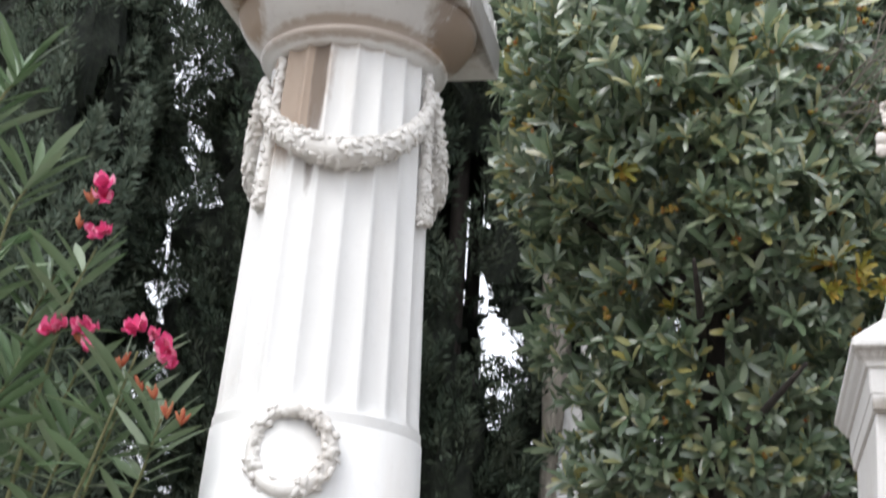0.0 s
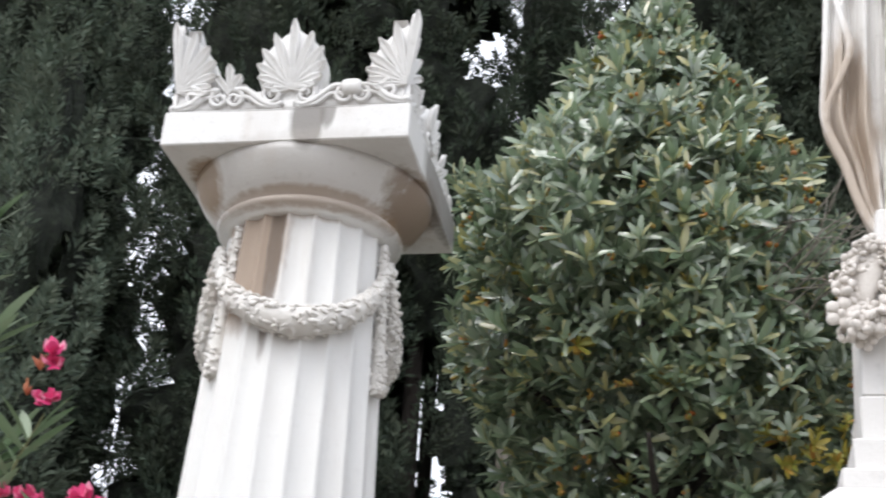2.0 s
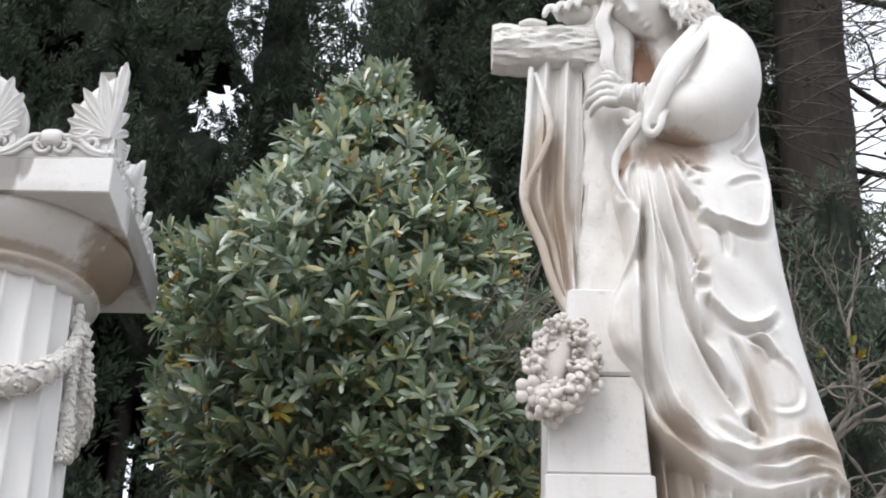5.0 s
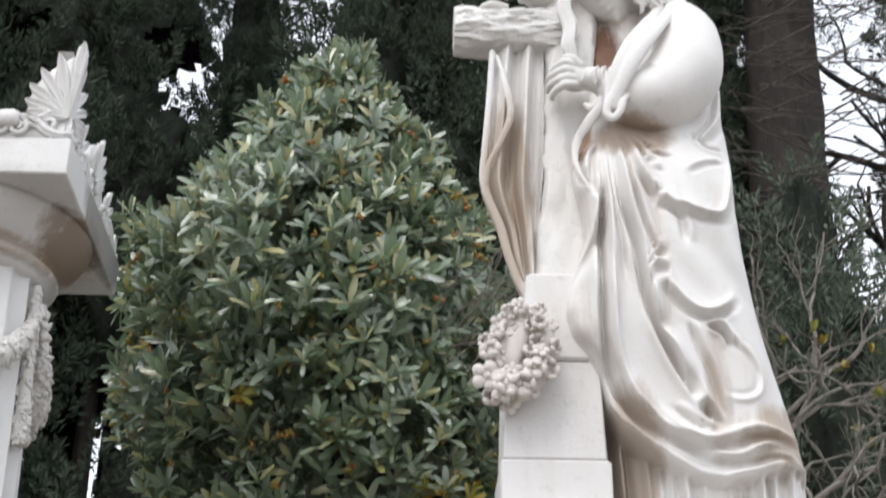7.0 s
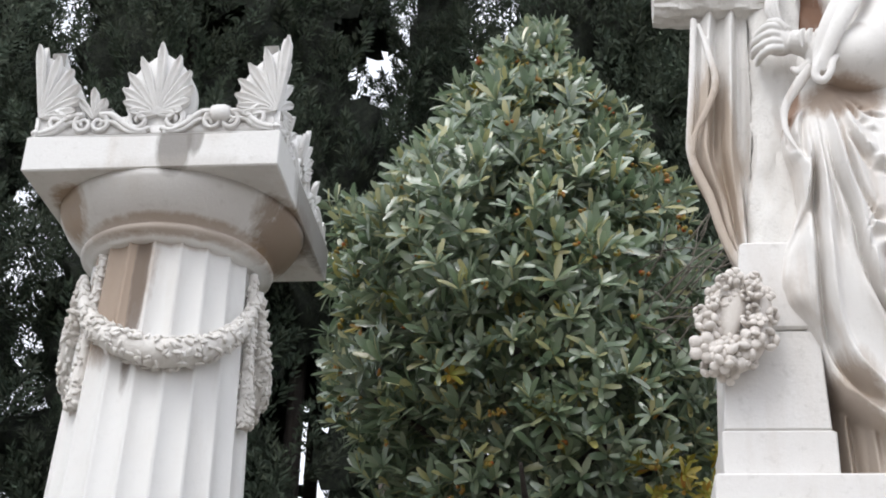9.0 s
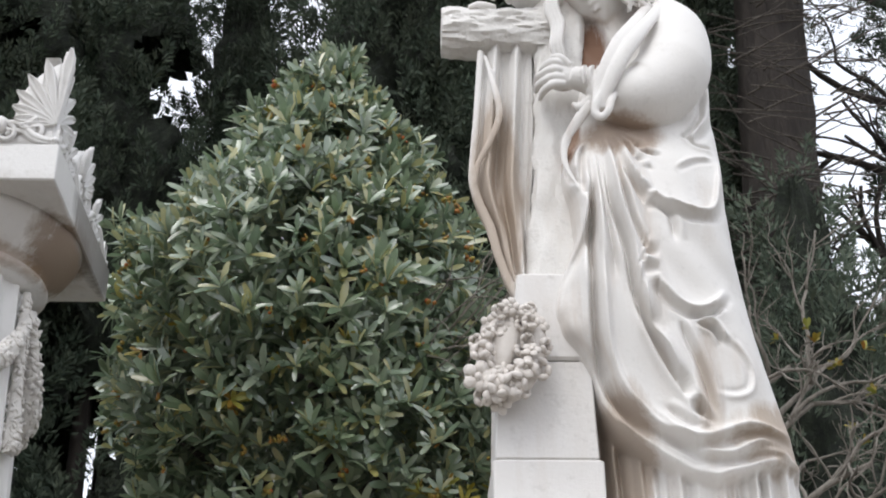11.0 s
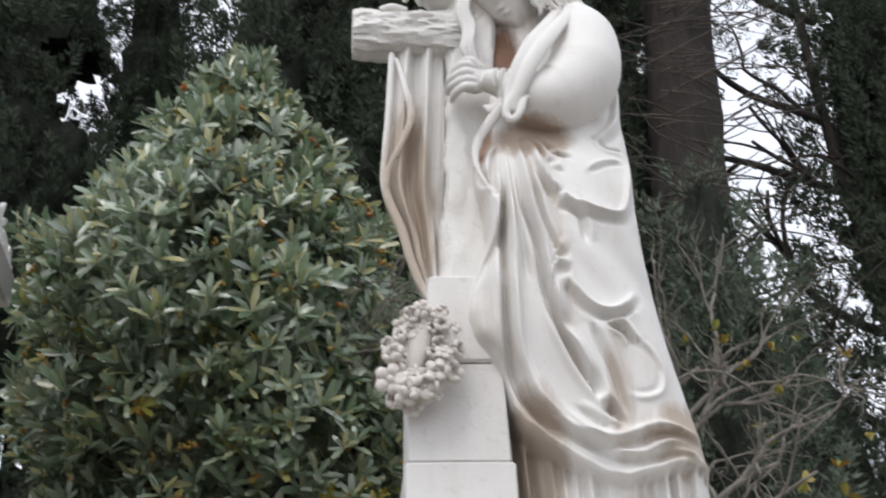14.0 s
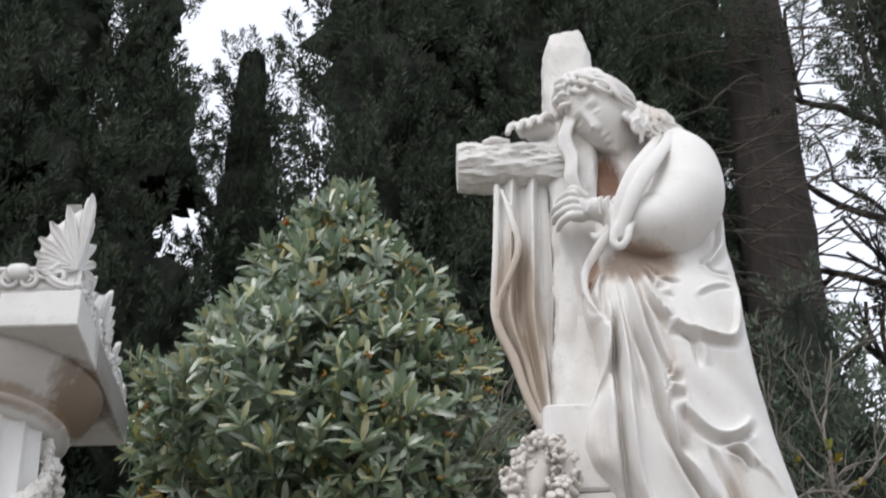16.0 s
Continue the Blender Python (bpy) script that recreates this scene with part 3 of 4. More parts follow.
fold(0.010, 0.020, 1, (1.110, 3.045), (1.180, 2.974), (1.244, 2.925), (1.309, 2.913), (1.390, 2.945), (1.470, 2.963))
fold(0.008, -0.020, -1, (1.150, 3.045), (1.205, 2.998), (1.260, 2.972))
fold(0.008, 0.014, 1, (1.336, 2.905), (1.413, 2.928), (1.500, 2.925))
# side of the mantle under the elbow
fold(0.008, -0.020, 1, (1.281, 3.955), (1.320, 3.912), (1.375, 3.912))
fold(0.008, -0.020, 1, (1.270, 3.925), (1.339, 4.020), (1.384, 4.188))
fold(0.010, 0.018, 1, (1.300, 3.93), (1.372, 4.04), (1.405, 4.20), (1.41, 4.38))
fold(0.007, 0.010, 1, (1.235, 3.79), (1.300, 3.84), (1.36, 3.86))
HEM = [(0.976, 3.090), (1.017, 3.002), (1.074, 2.945), (1.145, 2.898), (1.216, 2.860), (1.281, 2.846), (1.350, 2.868), (1.461, 2.900), (1.53, 2.90)]
# outline of the robe from foot to shoulder
RZ = [2.778, 2.90, 3.00, 3.07, 3.156, 3.21, 3.28, 3.36, 3.43, 3.49, 3.58, 3.70, 3.76, 3.83, 3.93, 4.10, 4.30, 4.45, 4.55, 4.60]
RL = [0.985, 0.985, 0.985, 0.976, 0.957, 0.925, 0.872, 0.862, 0.872, 0.905, 0.938, 0.930, 0.914, 0.908, 0.925, 0.940, 0.955, 1.00, 1.06, 1.12]
RR = [1.550, 1.540, 1.520, 1.502, 1.482, 1.470, 1.455, 1.440, 1.428, 1.420, 1.413, 1.404, 1.408, 1.412, 1.414, 1.414, 1.412, 1.396, 1.340, 1.270]
RF = [4.330, 4.310, 4.295, 4.288, 4.280, 4.276, 4.270, 4.266, 4.264, 4.263, 4.263, 4.268, 4.275, 4.290, 4.335, 4.390, 4.410, 4.430, 4.450, 4.470]
RB = [4.80, 4.80, 4.79, 4.79, 4.78, 4.78, 4.77, 4.77, 4.77, 4.76, 4.76, 4.75, 4.75, 4.75, 4.74, 4.73, 4.72, 4.70, 4.66, 4.62]
rows, cols = 430, 400
zz = np.linspace(2.778, 4.60, rows)[:, None]
aa = np.linspace(0, 2 * math.pi, cols, endpoint=False)[None, :]


def eased(values):
    """One side of the outline, rounded off between its given heights."""
    k = np.hanning(17) / np.hanning(17).sum()
    return np.convolve(np.pad(np.interp(zz[:, 0], RZ, values), 8, mode="edge"), k, "valid")[:, None]


right, left, near, far = eased(RR), eased(RL), eased(RF), eased(RB)
half, mid, deep, ym = (right - left) / 2, (right + left) / 2, (far - near) / 2, (far + near) / 2
ca, sa = np.cos(aa), np.sin(aa)
X = mid + half * np.sign(ca) * np.abs(ca) ** np.where(ca < 0, 0.50, 0.72)
Y = ym - deep * np.sign(sa) * np.abs(sa) ** 0.60
Z = np.broadcast_to(zz, X.shape).copy()
front = np.clip(sa * 2.6, 0, 1) * np.ones_like(X)
push = np.zeros_like(X)
half_cols = cols // 2 + 1  # the front half
FX, FZ = X[:, :half_cols], Z[:, :half_cols]
for width, height, side, line in FOLDS:
    r0, r1 = np.searchsorted(zz[:, 0], [line[:, 1].min() - 0.08, line[:, 1].max() + 0.08])
    gx, gz = FX[r0:r1], FZ[r0:r1]
    best, sg, reach = np.full(gx.shape, 9.0), np.zeros(gx.shape), np.zeros(gx.shape)
    for k in range(len(line) - 1):
        (px, pz), (dx, dz) = line[k], line[k + 1] - line[k]
        ex, ez = gx - px, gz - pz
        w = np.clip((ex * dx + ez * dz) / (dx * dx + dz * dz), 0, 1)
        q = (ex - w * dx) ** 2 + (ez - w * dz) ** 2
        closer = q < best
        best = np.where(closer, q, best)
        sg = np.where(closer, np.sign(dx * ez - dz * ex), sg)
        reach = np.where(closer, (k + w) / (len(line) - 1), reach)
    d = np.sqrt(best)
    fade = np.clip(np.minimum(reach, 1 - reach) * 5 + 0.10, 0, 1)
    lip = 0.8 if height > 0 else 0.35
    push[r0:r1, :half_cols] += height * fade * np.exp(-((d / width) ** 2))
    push[r0:r1, :half_cols] -= lip * height * fade * np.exp(-(((d - 2.2 * width) / (1.2 * width)) ** 2)) * (sg * side < 0)
    push[r0:r1, :half_cols] += (0.35 if height > 0 else -0.25) * height * fade * np.exp(-((d / (4 * width)) ** 2))
# under-robe behind the hem of the mantle
hemz = np.interp(X, [a for a, b in HEM], [b for a, b in HEM])
under = np.clip((hemz - Z) / 0.014, 0, 1) * (X > 0.975)
push -= under * (0.040 + 0.060 * np.clip((1.16 - X) / 0.10, 0, 1) + 0.018 * np.sin(X * 95 + 9 * Z + 2 * np.sin(X * 31)) + 0.008 * np.sin(X * 210 + 14 * Z))
push += 0.016 * np.clip(1 - np.abs(hemz + 0.012 - Z) / 0.016, 0, 1) * (X > 0.985)
# soft hollows of the cloth between its folds
push += 0.005 * np.sin(X * 40 + Z * 17 + 2 * np.sin(Z * 9)) * (1 - under)
Y = Y - push * front
Y += (1 - front) * 0.012 * np.sin(aa * 17 + Z * 3) * np.ones_like(X)
figure = Acc()
V = np.stack([X, Y, Z], -1).reshape(-1, 3)
figure.add(V, grid_faces(rows, cols, True) + [tuple(range(cols))[::-1], tuple(range((rows - 1) * cols, rows * cols))])
del X, Y, Z

# upper arm in its wide sleeve, bent at the elbow
tube(figure, [(1.262, 4.49, 4.515), (1.298, 4.41, 4.36), (1.272, 4.36, 4.19), (1.180, 4.335, 4.080), (1.085, 4.320, 4.070), (1.015, 4.320, 4.110)], [0.072, 0.104, 0.120, 0.112, 0.082, 0.046], 72, 140)
# edges of the sleeve: a folded band from the shoulder to the wrist, ending in a loop
for dx, dy, r, flat in ((0.0, 0.0, 0.022, 0.55), (-0.040, 0.012, 0.024, 0.5)):
    tube(figure, [(1.262 + dx, 4.375 + dy, 4.475), (1.205 + dx, 4.298 + dy, 4.345), (1.140 + dx, 4.238 + dy, 4.225), (1.086 + 0.8 * dx, 4.226 + dy, 4.125), (1.045 + 0.5 * dx, 4.236 + dy, 4.035), (1.022 + 0.3 * dx, 4.246, 3.975)], [r * 0.5, r, r * 1.1, r * 1.1, r * 0.9, r * 0.6], 14, 50, flat)
tube(figure, [(1.040, 4.240, 4.045), (1.012, 4.240, 3.990), (1.006, 4.242, 3.955), (1.024, 4.240, 3.938), (1.046, 4.236, 3.962), (1.060, 4.240, 4.005), (1.080, 4.262, 4.045)], [0.010, 0.013, 0.013, 0.012, 0.011, 0.008], 12, 46, 0.8)
# flap of cloth between wrist and waist
tube(figure, [(1.005, 4.285, 4.02), (0.962, 4.30, 3.965), (0.922, 4.312, 3.895), (0.918, 4.308, 3.815), (0.95, 4.300, 3.735)], [0.016, 0.018, 0.012, 0.010, 0.004], 10, 30, 0.5)
tube(figure, [(1.01, 4.31, 4.05), (0.975, 4.315, 4.025), (0.95, 4.32, 4.04)], [0.020, 0.018, 0.008], 10, 14, 0.7)
# forearm, wrist folds and the hand on the shaft
tube(figure, [(1.06, 4.32, 4.090), (1.0, 4.318, 4.122), (0.955, 4.322, 4.138)], [0.050, 0.040, 0.035], 16, 12)
for x in (0.985, 1.008, 1.032):
    tube(figure, [(x + 0.012, 4.30, 4.165), (x - 0.004, 4.276, 4.135), (x - 0.002, 4.282, 4.085)], [0.005, 0.008, 0.005], 8, 14)
ball(figure, (0.925, 4.328, 4.140), (0.055, 0.032, 0.046), 18, 12)
for z, x in ((4.178, 0.866), (4.150, 0.853), (4.121, 0.853), (4.094, 0.866)):
    tube(figure, [(0.928, 4.312, 4.140 + (z - 4.136) * 0.85), (0.892, 4.298, z), (x, 4.330, z - 0.004), (x - 0.008, 4.37, z - 0.006)], [0.014, 0.0135, 0.012, 0.008], 10, 16)
tube(figure, [(0.945, 4.312, 4.172), (0.918, 4.302, 4.198), (0.893, 4.318, 4.210)], [0.016, 0.013, 0.009], 10, 12)
# chest, neck and bowed head
ball(figure, (1.13, 4.50, 4.38), (0.16, 0.09, 0.16), 24, 16)
tube(figure, [(1.135, 4.50, 4.34), (1.105, 4.47, 4.44), (1.075, 4.455, 4.54)], [0.085, 0.066, 0.064], 20, 16)
LEAN = Euler((radians(34), radians(-17), radians(-42))).to_matrix()
HEAD = Vector((1.045, 4.425, 4.568))
SKULL = Vector((0.104, 0.128, 0.168))


def bump(az, el, a0, e0, wa, we):
    return math.exp(-(((az - a0) / wa) ** 2) - ((el - e0) / we) ** 2)


def skull(e):
    """A plain oval face with a few soft features, looking along -y."""
    k = 1.0
    if e.y < 0.35:
        az, el = math.atan2(e.x, -e.y), math.asin(max(-1.0, min(1.0, e.z)))
        w = abs(az)
        k += 0.06 * bump(w, el, 0, 0.16, 0.11, 0.14) + 0.14 * bump(w, el, 0, -0.02, 0.11, 0.14) + 0.20 * bump(w, el, 0, -0.17, 0.13, 0.085)
        k -= 0.085 * bump(w, el, 0.34, 0.12, 0.17, 0.10)
        k += 0.060 * bump(w, el, 0.35, 0.06, 0.13, 0.055) - 0.03 * bump(w, el, 0.35, 0.005, 0.15, 0.022)
        k += 0.030 * bump(w, el, 0.3, 0.27, 0.3, 0.06)
        k += 0.060 * bump(w, el, 0, -0.41, 0.16, 0.045) + 0.060 * bump(w, el, 0, -0.54, 0.13, 0.05) - 0.045 * bump(w, el, 0, -0.475, 0.2, 0.022)
        k += 0.070 * bump(w, el, 0, -0.80, 0.32, 0.16) - 0.035 * bump(w, el, 0, -0.65, 0.2, 0.05)
        k -= 0.12 * max(0.0, -e.z) * min(1.0, w)
    return k


def over_head(az, el, out):
    d = Vector((math.sin(az) * math.cos(el) * SKULL.x, -math.cos(az) * math.cos(el) * SKULL.y, math.sin(el) * SKULL.z))
    return tuple(HEAD + LEAN @ (d * out))


ball(figure, HEAD, SKULL, 110, 96, LEAN, skull)
# hair: a cap, wavy rolls swept from the parting, locks over the shoulder, a lock by the cheek
ball(figure, HEAD + LEAN @ Vector((0.0, 0.036, 0.020)), (0.114, 0.118, 0.158), 28, 18, LEAN)
hr = random.Random(12)


def lock(pts, thick, wave, phase):
    """One wavy lock of hair."""
    line = smooth_line(pts, 34)
    p, t, s, u = frames_along(line)
    k = np.linspace(0, 1, 34)[:, None]
    line = p + wave * np.sin(k * 15 + phase) * s + 0.6 * wave * np.cos(k * 13 + phase) * u
    tube(figure, line, [thick * 0.6, thick, thick, thick * 0.8, thick * 0.3], 7)


for k in range(7):
    for s in (-1, 1):
        e0 = 0.66 + 0.17 * k
        lock([over_head(0.04 * s, e0, 1.06), over_head(0.50 * s, e0 - 0.12, 1.10), over_head(0.95 * s, 0.30 + 0.15 * k, 1.12), over_head(1.30 * s + 0.06 * k * s, -0.06 + 0.09 * k, 1.12)], 0.0105, 0.013, 2.1 * k + s)
for k in range(9):
    a = 0.9 + 0.17 * k
    lock([over_head(0.20 + 0.2 * k, 1.30, 1.12), over_head(a, 0.70, 1.18), over_head(a + 0.25, 0.10, 1.20), over_head(a + 0.40, -0.35, 1.22)], 0.0110, 0.013, 1.3 * k)
# locks that run down from the head over the shoulder
for k in range(19):
    w = k / 18
    a, b = Vector((1.105 + 0.035 * w, 4.355 + 0.075 * w, 4.540 + 0.115 * w)), Vector((1.150 + 0.165 * w, 4.345 + 0.075 * w, 4.420 + 0.100 * w))
    m1, m2 = a.lerp(b, 0.33) + Vector((0.004, -0.022, -0.012 * w)), a.lerp(b, 0.66) + Vector((0.006, -0.024, -0.010 * w))
    lock([tuple(c + hr.uniform(-0.008, 0.008) for c in q) for q in (a, m1, m2, b)], 0.0105, 0.013, k * 1.7)
for k in range(3):
    x0 = 0.884 + 0.014 * k
    lock([(x0 + 0.035, 4.368, 4.55), (x0 + 0.012, 4.362, 4.45), (x0 + 0.022, 4.360, 4.36), (x0 + 0.020, 4.360, 4.28), (x0 + 0.026, 4.366, 4.22)], 0.0115, 0.004, k * 0.6)
# the other hand, laid over the arm of the cross
ball(figure, (0.835, 4.42, 4.520), (0.055, 0.045, 0.036), 16, 10)
for k in range(4):
    x, z = 0.722 + 0.036 * k, 4.492 + 0.013 * k
    tube(figure, [(x + 0.060, 4.43, z + 0.022), (x + 0.034, 4.385, z + 0.030), (x + 0.010, 4.358, z + 0.004), (x - 0.002, 4.352, z - 0.030)], [0.014, 0.0145, 0.013, 0.009], 10, 18)
tube(figure, [(0.73, 4.41, 4.468), (0.680, 4.398, 4.475), (0.642, 4.398, 4.464)], [0.015, 0.013, 0.008], 10, 12)
tube(figure, [(0.86, 4.45, 4.53), (0.93, 4.48, 4.57), (0.99, 4.53, 4.50)], [0.04, 0.045, 0.05], 14, 14)
# cloth that hangs from the arm of the cross, its edge turned over in a wave
n, m = 110, 90
v = []
CL = smooth_line([(0.676, 4.33), (0.672, 4.250), (0.660, 4.054), (0.647, 3.889), (0.645, 3.809), (0.662, 3.740), (0.694, 3.654), (0.716, 3.560), (0.746, 3.470), (0.772, 3.420)], n)
for k in range(n):
    x0, z = CL[k]
    u = k / (n - 1)
    x1 = 0.850 - 0.05 * u
    for side in (0, 1):
        for j in range(m):
            s = j / (m - 1) if side == 0 else 1 - j / (m - 1)
            x = x0 + (x1 - x0) * s
            c = math.sin(s * 15.5 + 0.9 * math.sin(u * 5))
            wave = 0.040 * math.copysign(abs(c) ** 0.7, c) + 0.010 * math.sin(s * 33 + 4 * u)
            y = 4.430 + wave * (0.45 + 0.4 * math.sin(math.pi * min(1, 1.3 * u))) * min(1, 6 * s + 0.2)
            v.append((x, y + (0.03 if side else 0.0), z + 0.02 * s * (1 - u)))
figure.add(v, grid_faces(n, 2 * m, True) + [tuple(range(2 * m))[::-1], tuple(range((n - 1) * 2 * m, n * 2 * m))])
tube(figure, [(a + 0.004, 4.408, b) for a, b in CL[6::6]], [0.010, 0.013, 0.015, 0.012], 8, 60, 0.7)
tube(figure, [(0.693, 4.408, 4.28), (0.716, 4.392, 4.162), (0.733, 4.386, 4.045), (0.700, 4.386, 3.941), (0.666, 4.392, 3.869), (0.656, 4.40, 3.80)], [0.006, 0.011, 0.013, 0.011, 0.009, 0.006], 10, 60, 0.6)
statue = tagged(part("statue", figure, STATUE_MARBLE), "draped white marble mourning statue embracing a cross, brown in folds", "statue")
fuse = statue.modifiers.new("fuse", "REMESH")
fuse.mode, fuse.voxel_size, fuse.use_smooth_shade = "VOXEL", 0.0031, True
ease = statue.modifiers.new("ease", "SMOOTH")
ease.factor, ease.iterations = 0.5, 2

# ---- the cross ----
cross = base("stone_cross", 0.885, 4.46, 3.508, "rough-hewn marble cross with bark-like surface", "cross")


def hewn(acc, line, radii, seg, n, power, seed, bark, cut=0.0, squash=1.0):
    """A rough log: squared by power, its surface cut into long flakes."""
    line = smooth_line(line, n)
    p, t, s, u = frames_along(line)
    r = np.interp(np.linspace(0, 1, n), np.linspace(0, 1, len(radii)), radii)
    v = []
    for k in range(n):
        for j in range(seg):
            a = 2 * math.pi * j / seg
            c, q = math.cos(a), math.sin(a)
            e = 1 / (abs(c) ** power + abs(q) ** power) ** (1 / power)
            h = noise.noise((3.2 * c + seed, 3.2 * q, 7 * p[k][0] + 9 * p[k][2] * 0.7)) + 0.6 * noise.noise((9 * c, 9 * q + seed, 22 * p[k][0] + 16 * p[k][2]))
            step = (round(h * 4) / 4 * 0.7 + h * 0.5) * bark
            v.append(p[k] + (r[k] * e * (1 + step)) * (c * s[k] + squash * q * u[k]) + np.array([0, 0, cut * c if k == n - 1 else 0]))
    acc.add(v, grid_faces(n, seg, True) + [tuple(range(seg))[::-1], tuple(range((n - 1) * seg, n * seg))])


acc = Acc()
hewn(acc, [(0.893, 4.485, 3.48), (0.915, 4.485, 3.98), (0.938, 4.48, 4.48), (0.959, 4.475, 4.965)], [0.098, 0.094, 0.090, 0.088, 0.086, 0.085, 0.084, 0.084, 0.083, 0.083, 0.083, 0.083, 0.083, 0.083, 0.083, 0.083, 0.060], 48, 130, 4.0, 2, 0.09, -0.012)
sharp(part("upright", acc, CROSS_MARBLE, cross), 40)
acc = Acc()
hewn(acc, [(0.556, 4.445, 4.396), (0.68, 4.446, 4.397), (0.80, 4.448, 4.398), (0.92, 4.45, 4.398)], [0.071] + [0.079] * 12 + [0.076], 72, 130, 2.3, 9, 0.14)
sharp(part("crossbar", acc, CROSS_MARBLE, cross), 40)

# ---- foliage ----
def leaf_mesh(length, width, fold=0.25, curl=0.12, rows=4, round_tip=1.0):
    """A folded blade along +z, flat to y."""
    v = []
    for i in range(rows):
        u = i / (rows - 1)
        w = width * math.sin(math.pi * min(1.0, u**round_tip * 0.93 + 0.07)) ** 0.8 if u < 1 else 0.5 * width * (round_tip > 1)
        y = -curl * length * u * u
        v += [(-w, y + fold * w, u * length), (0, y, u * length), (w, y + fold * w, u * length)]
    return v, grid_faces(rows, 3, False)


def rosette(n, length, width, spread, rng):
    """A whorl of leaves round +z."""
    lv, lf = leaf_mesh(length, width, 0.2, 0.15, 5, 1.5)
    v, f = [], []
    for k in range(n):
        a = 2.4 * k + rng.uniform(-0.7, 0.7)
        tilt = spread * (0.35 + 0.65 * ((k + 1) / n)) + rng.uniform(-0.4, 0.4)
        m = Matrix.Rotation(a, 3, "Z") @ Matrix.Rotation(-tilt, 3, "X") @ Matrix.Diagonal((1, -1, 1)) * rng.uniform(0.75, 1.1)
        o = len(v)
        v += [tuple(m @ Vector(p)) for p in lv]
        f += [tuple(a + o for a in q) for q in lf]
    return np.array(v), f


def plume(n, length, rng):
    """A feathery upright spray of narrow scaly twigs along +z."""
    v, f = [], []
    for k in range(n):
        u = rng.random() ** 0.8
        a = rng.uniform(0, 6.28)
        r0 = 0.30 * length * (1 - u * 0.8) * rng.uniform(0.2, 1)
        c = Vector((r0 * math.cos(a), r0 * math.sin(a), u * length * 0.85))
        d = Vector((math.cos(a) * rng.uniform(0.1, 1.0), math.sin(a) * rng.uniform(0.1, 1.0), rng.uniform(0.2, 1.0))).normalized()
        L, w = length * rng.uniform(0.08, 0.16), length * rng.uniform(0.014, 0.028)
        s = d.cross(Vector((rng.uniform(-1, 1), rng.uniform(-1, 1), 0.1))).normalized()
        o = len(v)
        v += [tuple(c - d * L * 0.3), tuple(c + s * w + d * L * 0.25), tuple(c + d * L), tuple(c - s * w + d * L * 0.25)]
        f += [(o, o + 1, o + 2), (o, o + 2, o + 3)]
    return np.array(v), f


def trunk_tube(acc, pts, radii, n=16, seg=10):
    return tube(acc, pts, radii, seg, n, rough=0.06)


# -- the broad-leaved bush between column and statue --
bush = base("evergreen_bush", 0.1, 6.45, 0, "dense dark green glossy-leaved bush with orange seed capsules", "bush")
BZ = [2.5, 2.9, 3.3, 3.56, 3.76, 3.97, 4.27, 4.45, 4.68, 4.82, 4.94, 5.12, 5.28, 5.47, 5.60, 5.70, 5.80]
BL = [-0.62, -0.62, -0.66, -0.77, -0.86, -0.91, -0.97, -0.94, -0.80, -0.64, -0.45, -0.41, -0.33, -0.22, -0.06, 0.05, 0.10]
BR = [0.90, 1.10, 1.15, 1.12, 1.08, 1.04, 0.98, 0.92, 0.80, 0.72, 0.67, 0.58, 0.43, 0.31, 0.21, 0.16, 0.13]
rng = np.random.default_rng(7)
rnd = random.Random(8)


def bush_points(n, lo, hi, front=False):
    out_p, out_n = [], []
    while len(out_p) < n:
        z = rng.uniform(2.5, 5.78)
        half = (np.interp(z, BZ, BR) - np.interp(z, BZ, BL)) / 2
        if rng.random() > (half + 0.1) * (1.0 if z > 3.5 else 0.55):
            continue
        a = rng.uniform(-math.pi, 0.0) if front else rng.uniform(-math.pi, math.pi)
        lump = 1 + 0.24 * noise.noise((2.0 * math.cos(a), 2.0 * math.sin(a), z * 2.0)) + 0.16 * noise.noise((5 * math.cos(a), 5 * math.sin(a), z * 5))
        k = 0.88 * rng.uniform(lo, hi) * lump
        cx = (np.interp(z, BZ, BR) + np.interp(z, BZ, BL)) / 2
        slope = (np.interp(z - 0.1, BZ, BR) - np.interp(z + 0.1, BZ, BR)) / 0.2
        out_p.append((cx + k * half * math.cos(a), 6.45 + k * half * float(np.interp(z, [2.5, 3.2, 3.6, 4.0], [0.35, 0.6, 0.92, 1.0])) * math.sin(a), z + rng.normal(0, 0.03)))
        out_n.append((math.cos(a), math.sin(a), 0.45 + 0.25 * slope))
    return np.array(out_p), np.array(out_n)


kinds = [rosette(8, 0.104, 0.0150, 1.2, rnd), rosette(10, 0.090, 0.0138, 1.35, rnd), rosette(7, 0.114, 0.0156, 0.95, rnd)]
acc = Acc()
for (v, f), n in zip(kinds, (1350, 1300, 1150)):
    p, o = bush_points(n, 0.62, 1.0)
    acc.many(v, f, turned(p, o + rng.normal(0, 0.35, o.shape), rng.normal(0, 1, o.shape), rng.uniform(0.75, 1.2, n)))
crown = tagged(part("crown", acc, BUSH_LEAF, bush), kind="stuff")
p, o = bush_points(300, 0.97, 1.06, True)
shared = []
for v, f in kinds:
    me = Acc().add(v, f).mesh("leaf_whorl", BUSH_LEAF)
    shared.append(me)
mats = turned(p, o + rng.normal(0, 0.3, o.shape), rng.normal(0, 1, o.shape), rng.uniform(0.8, 1.2, 300))
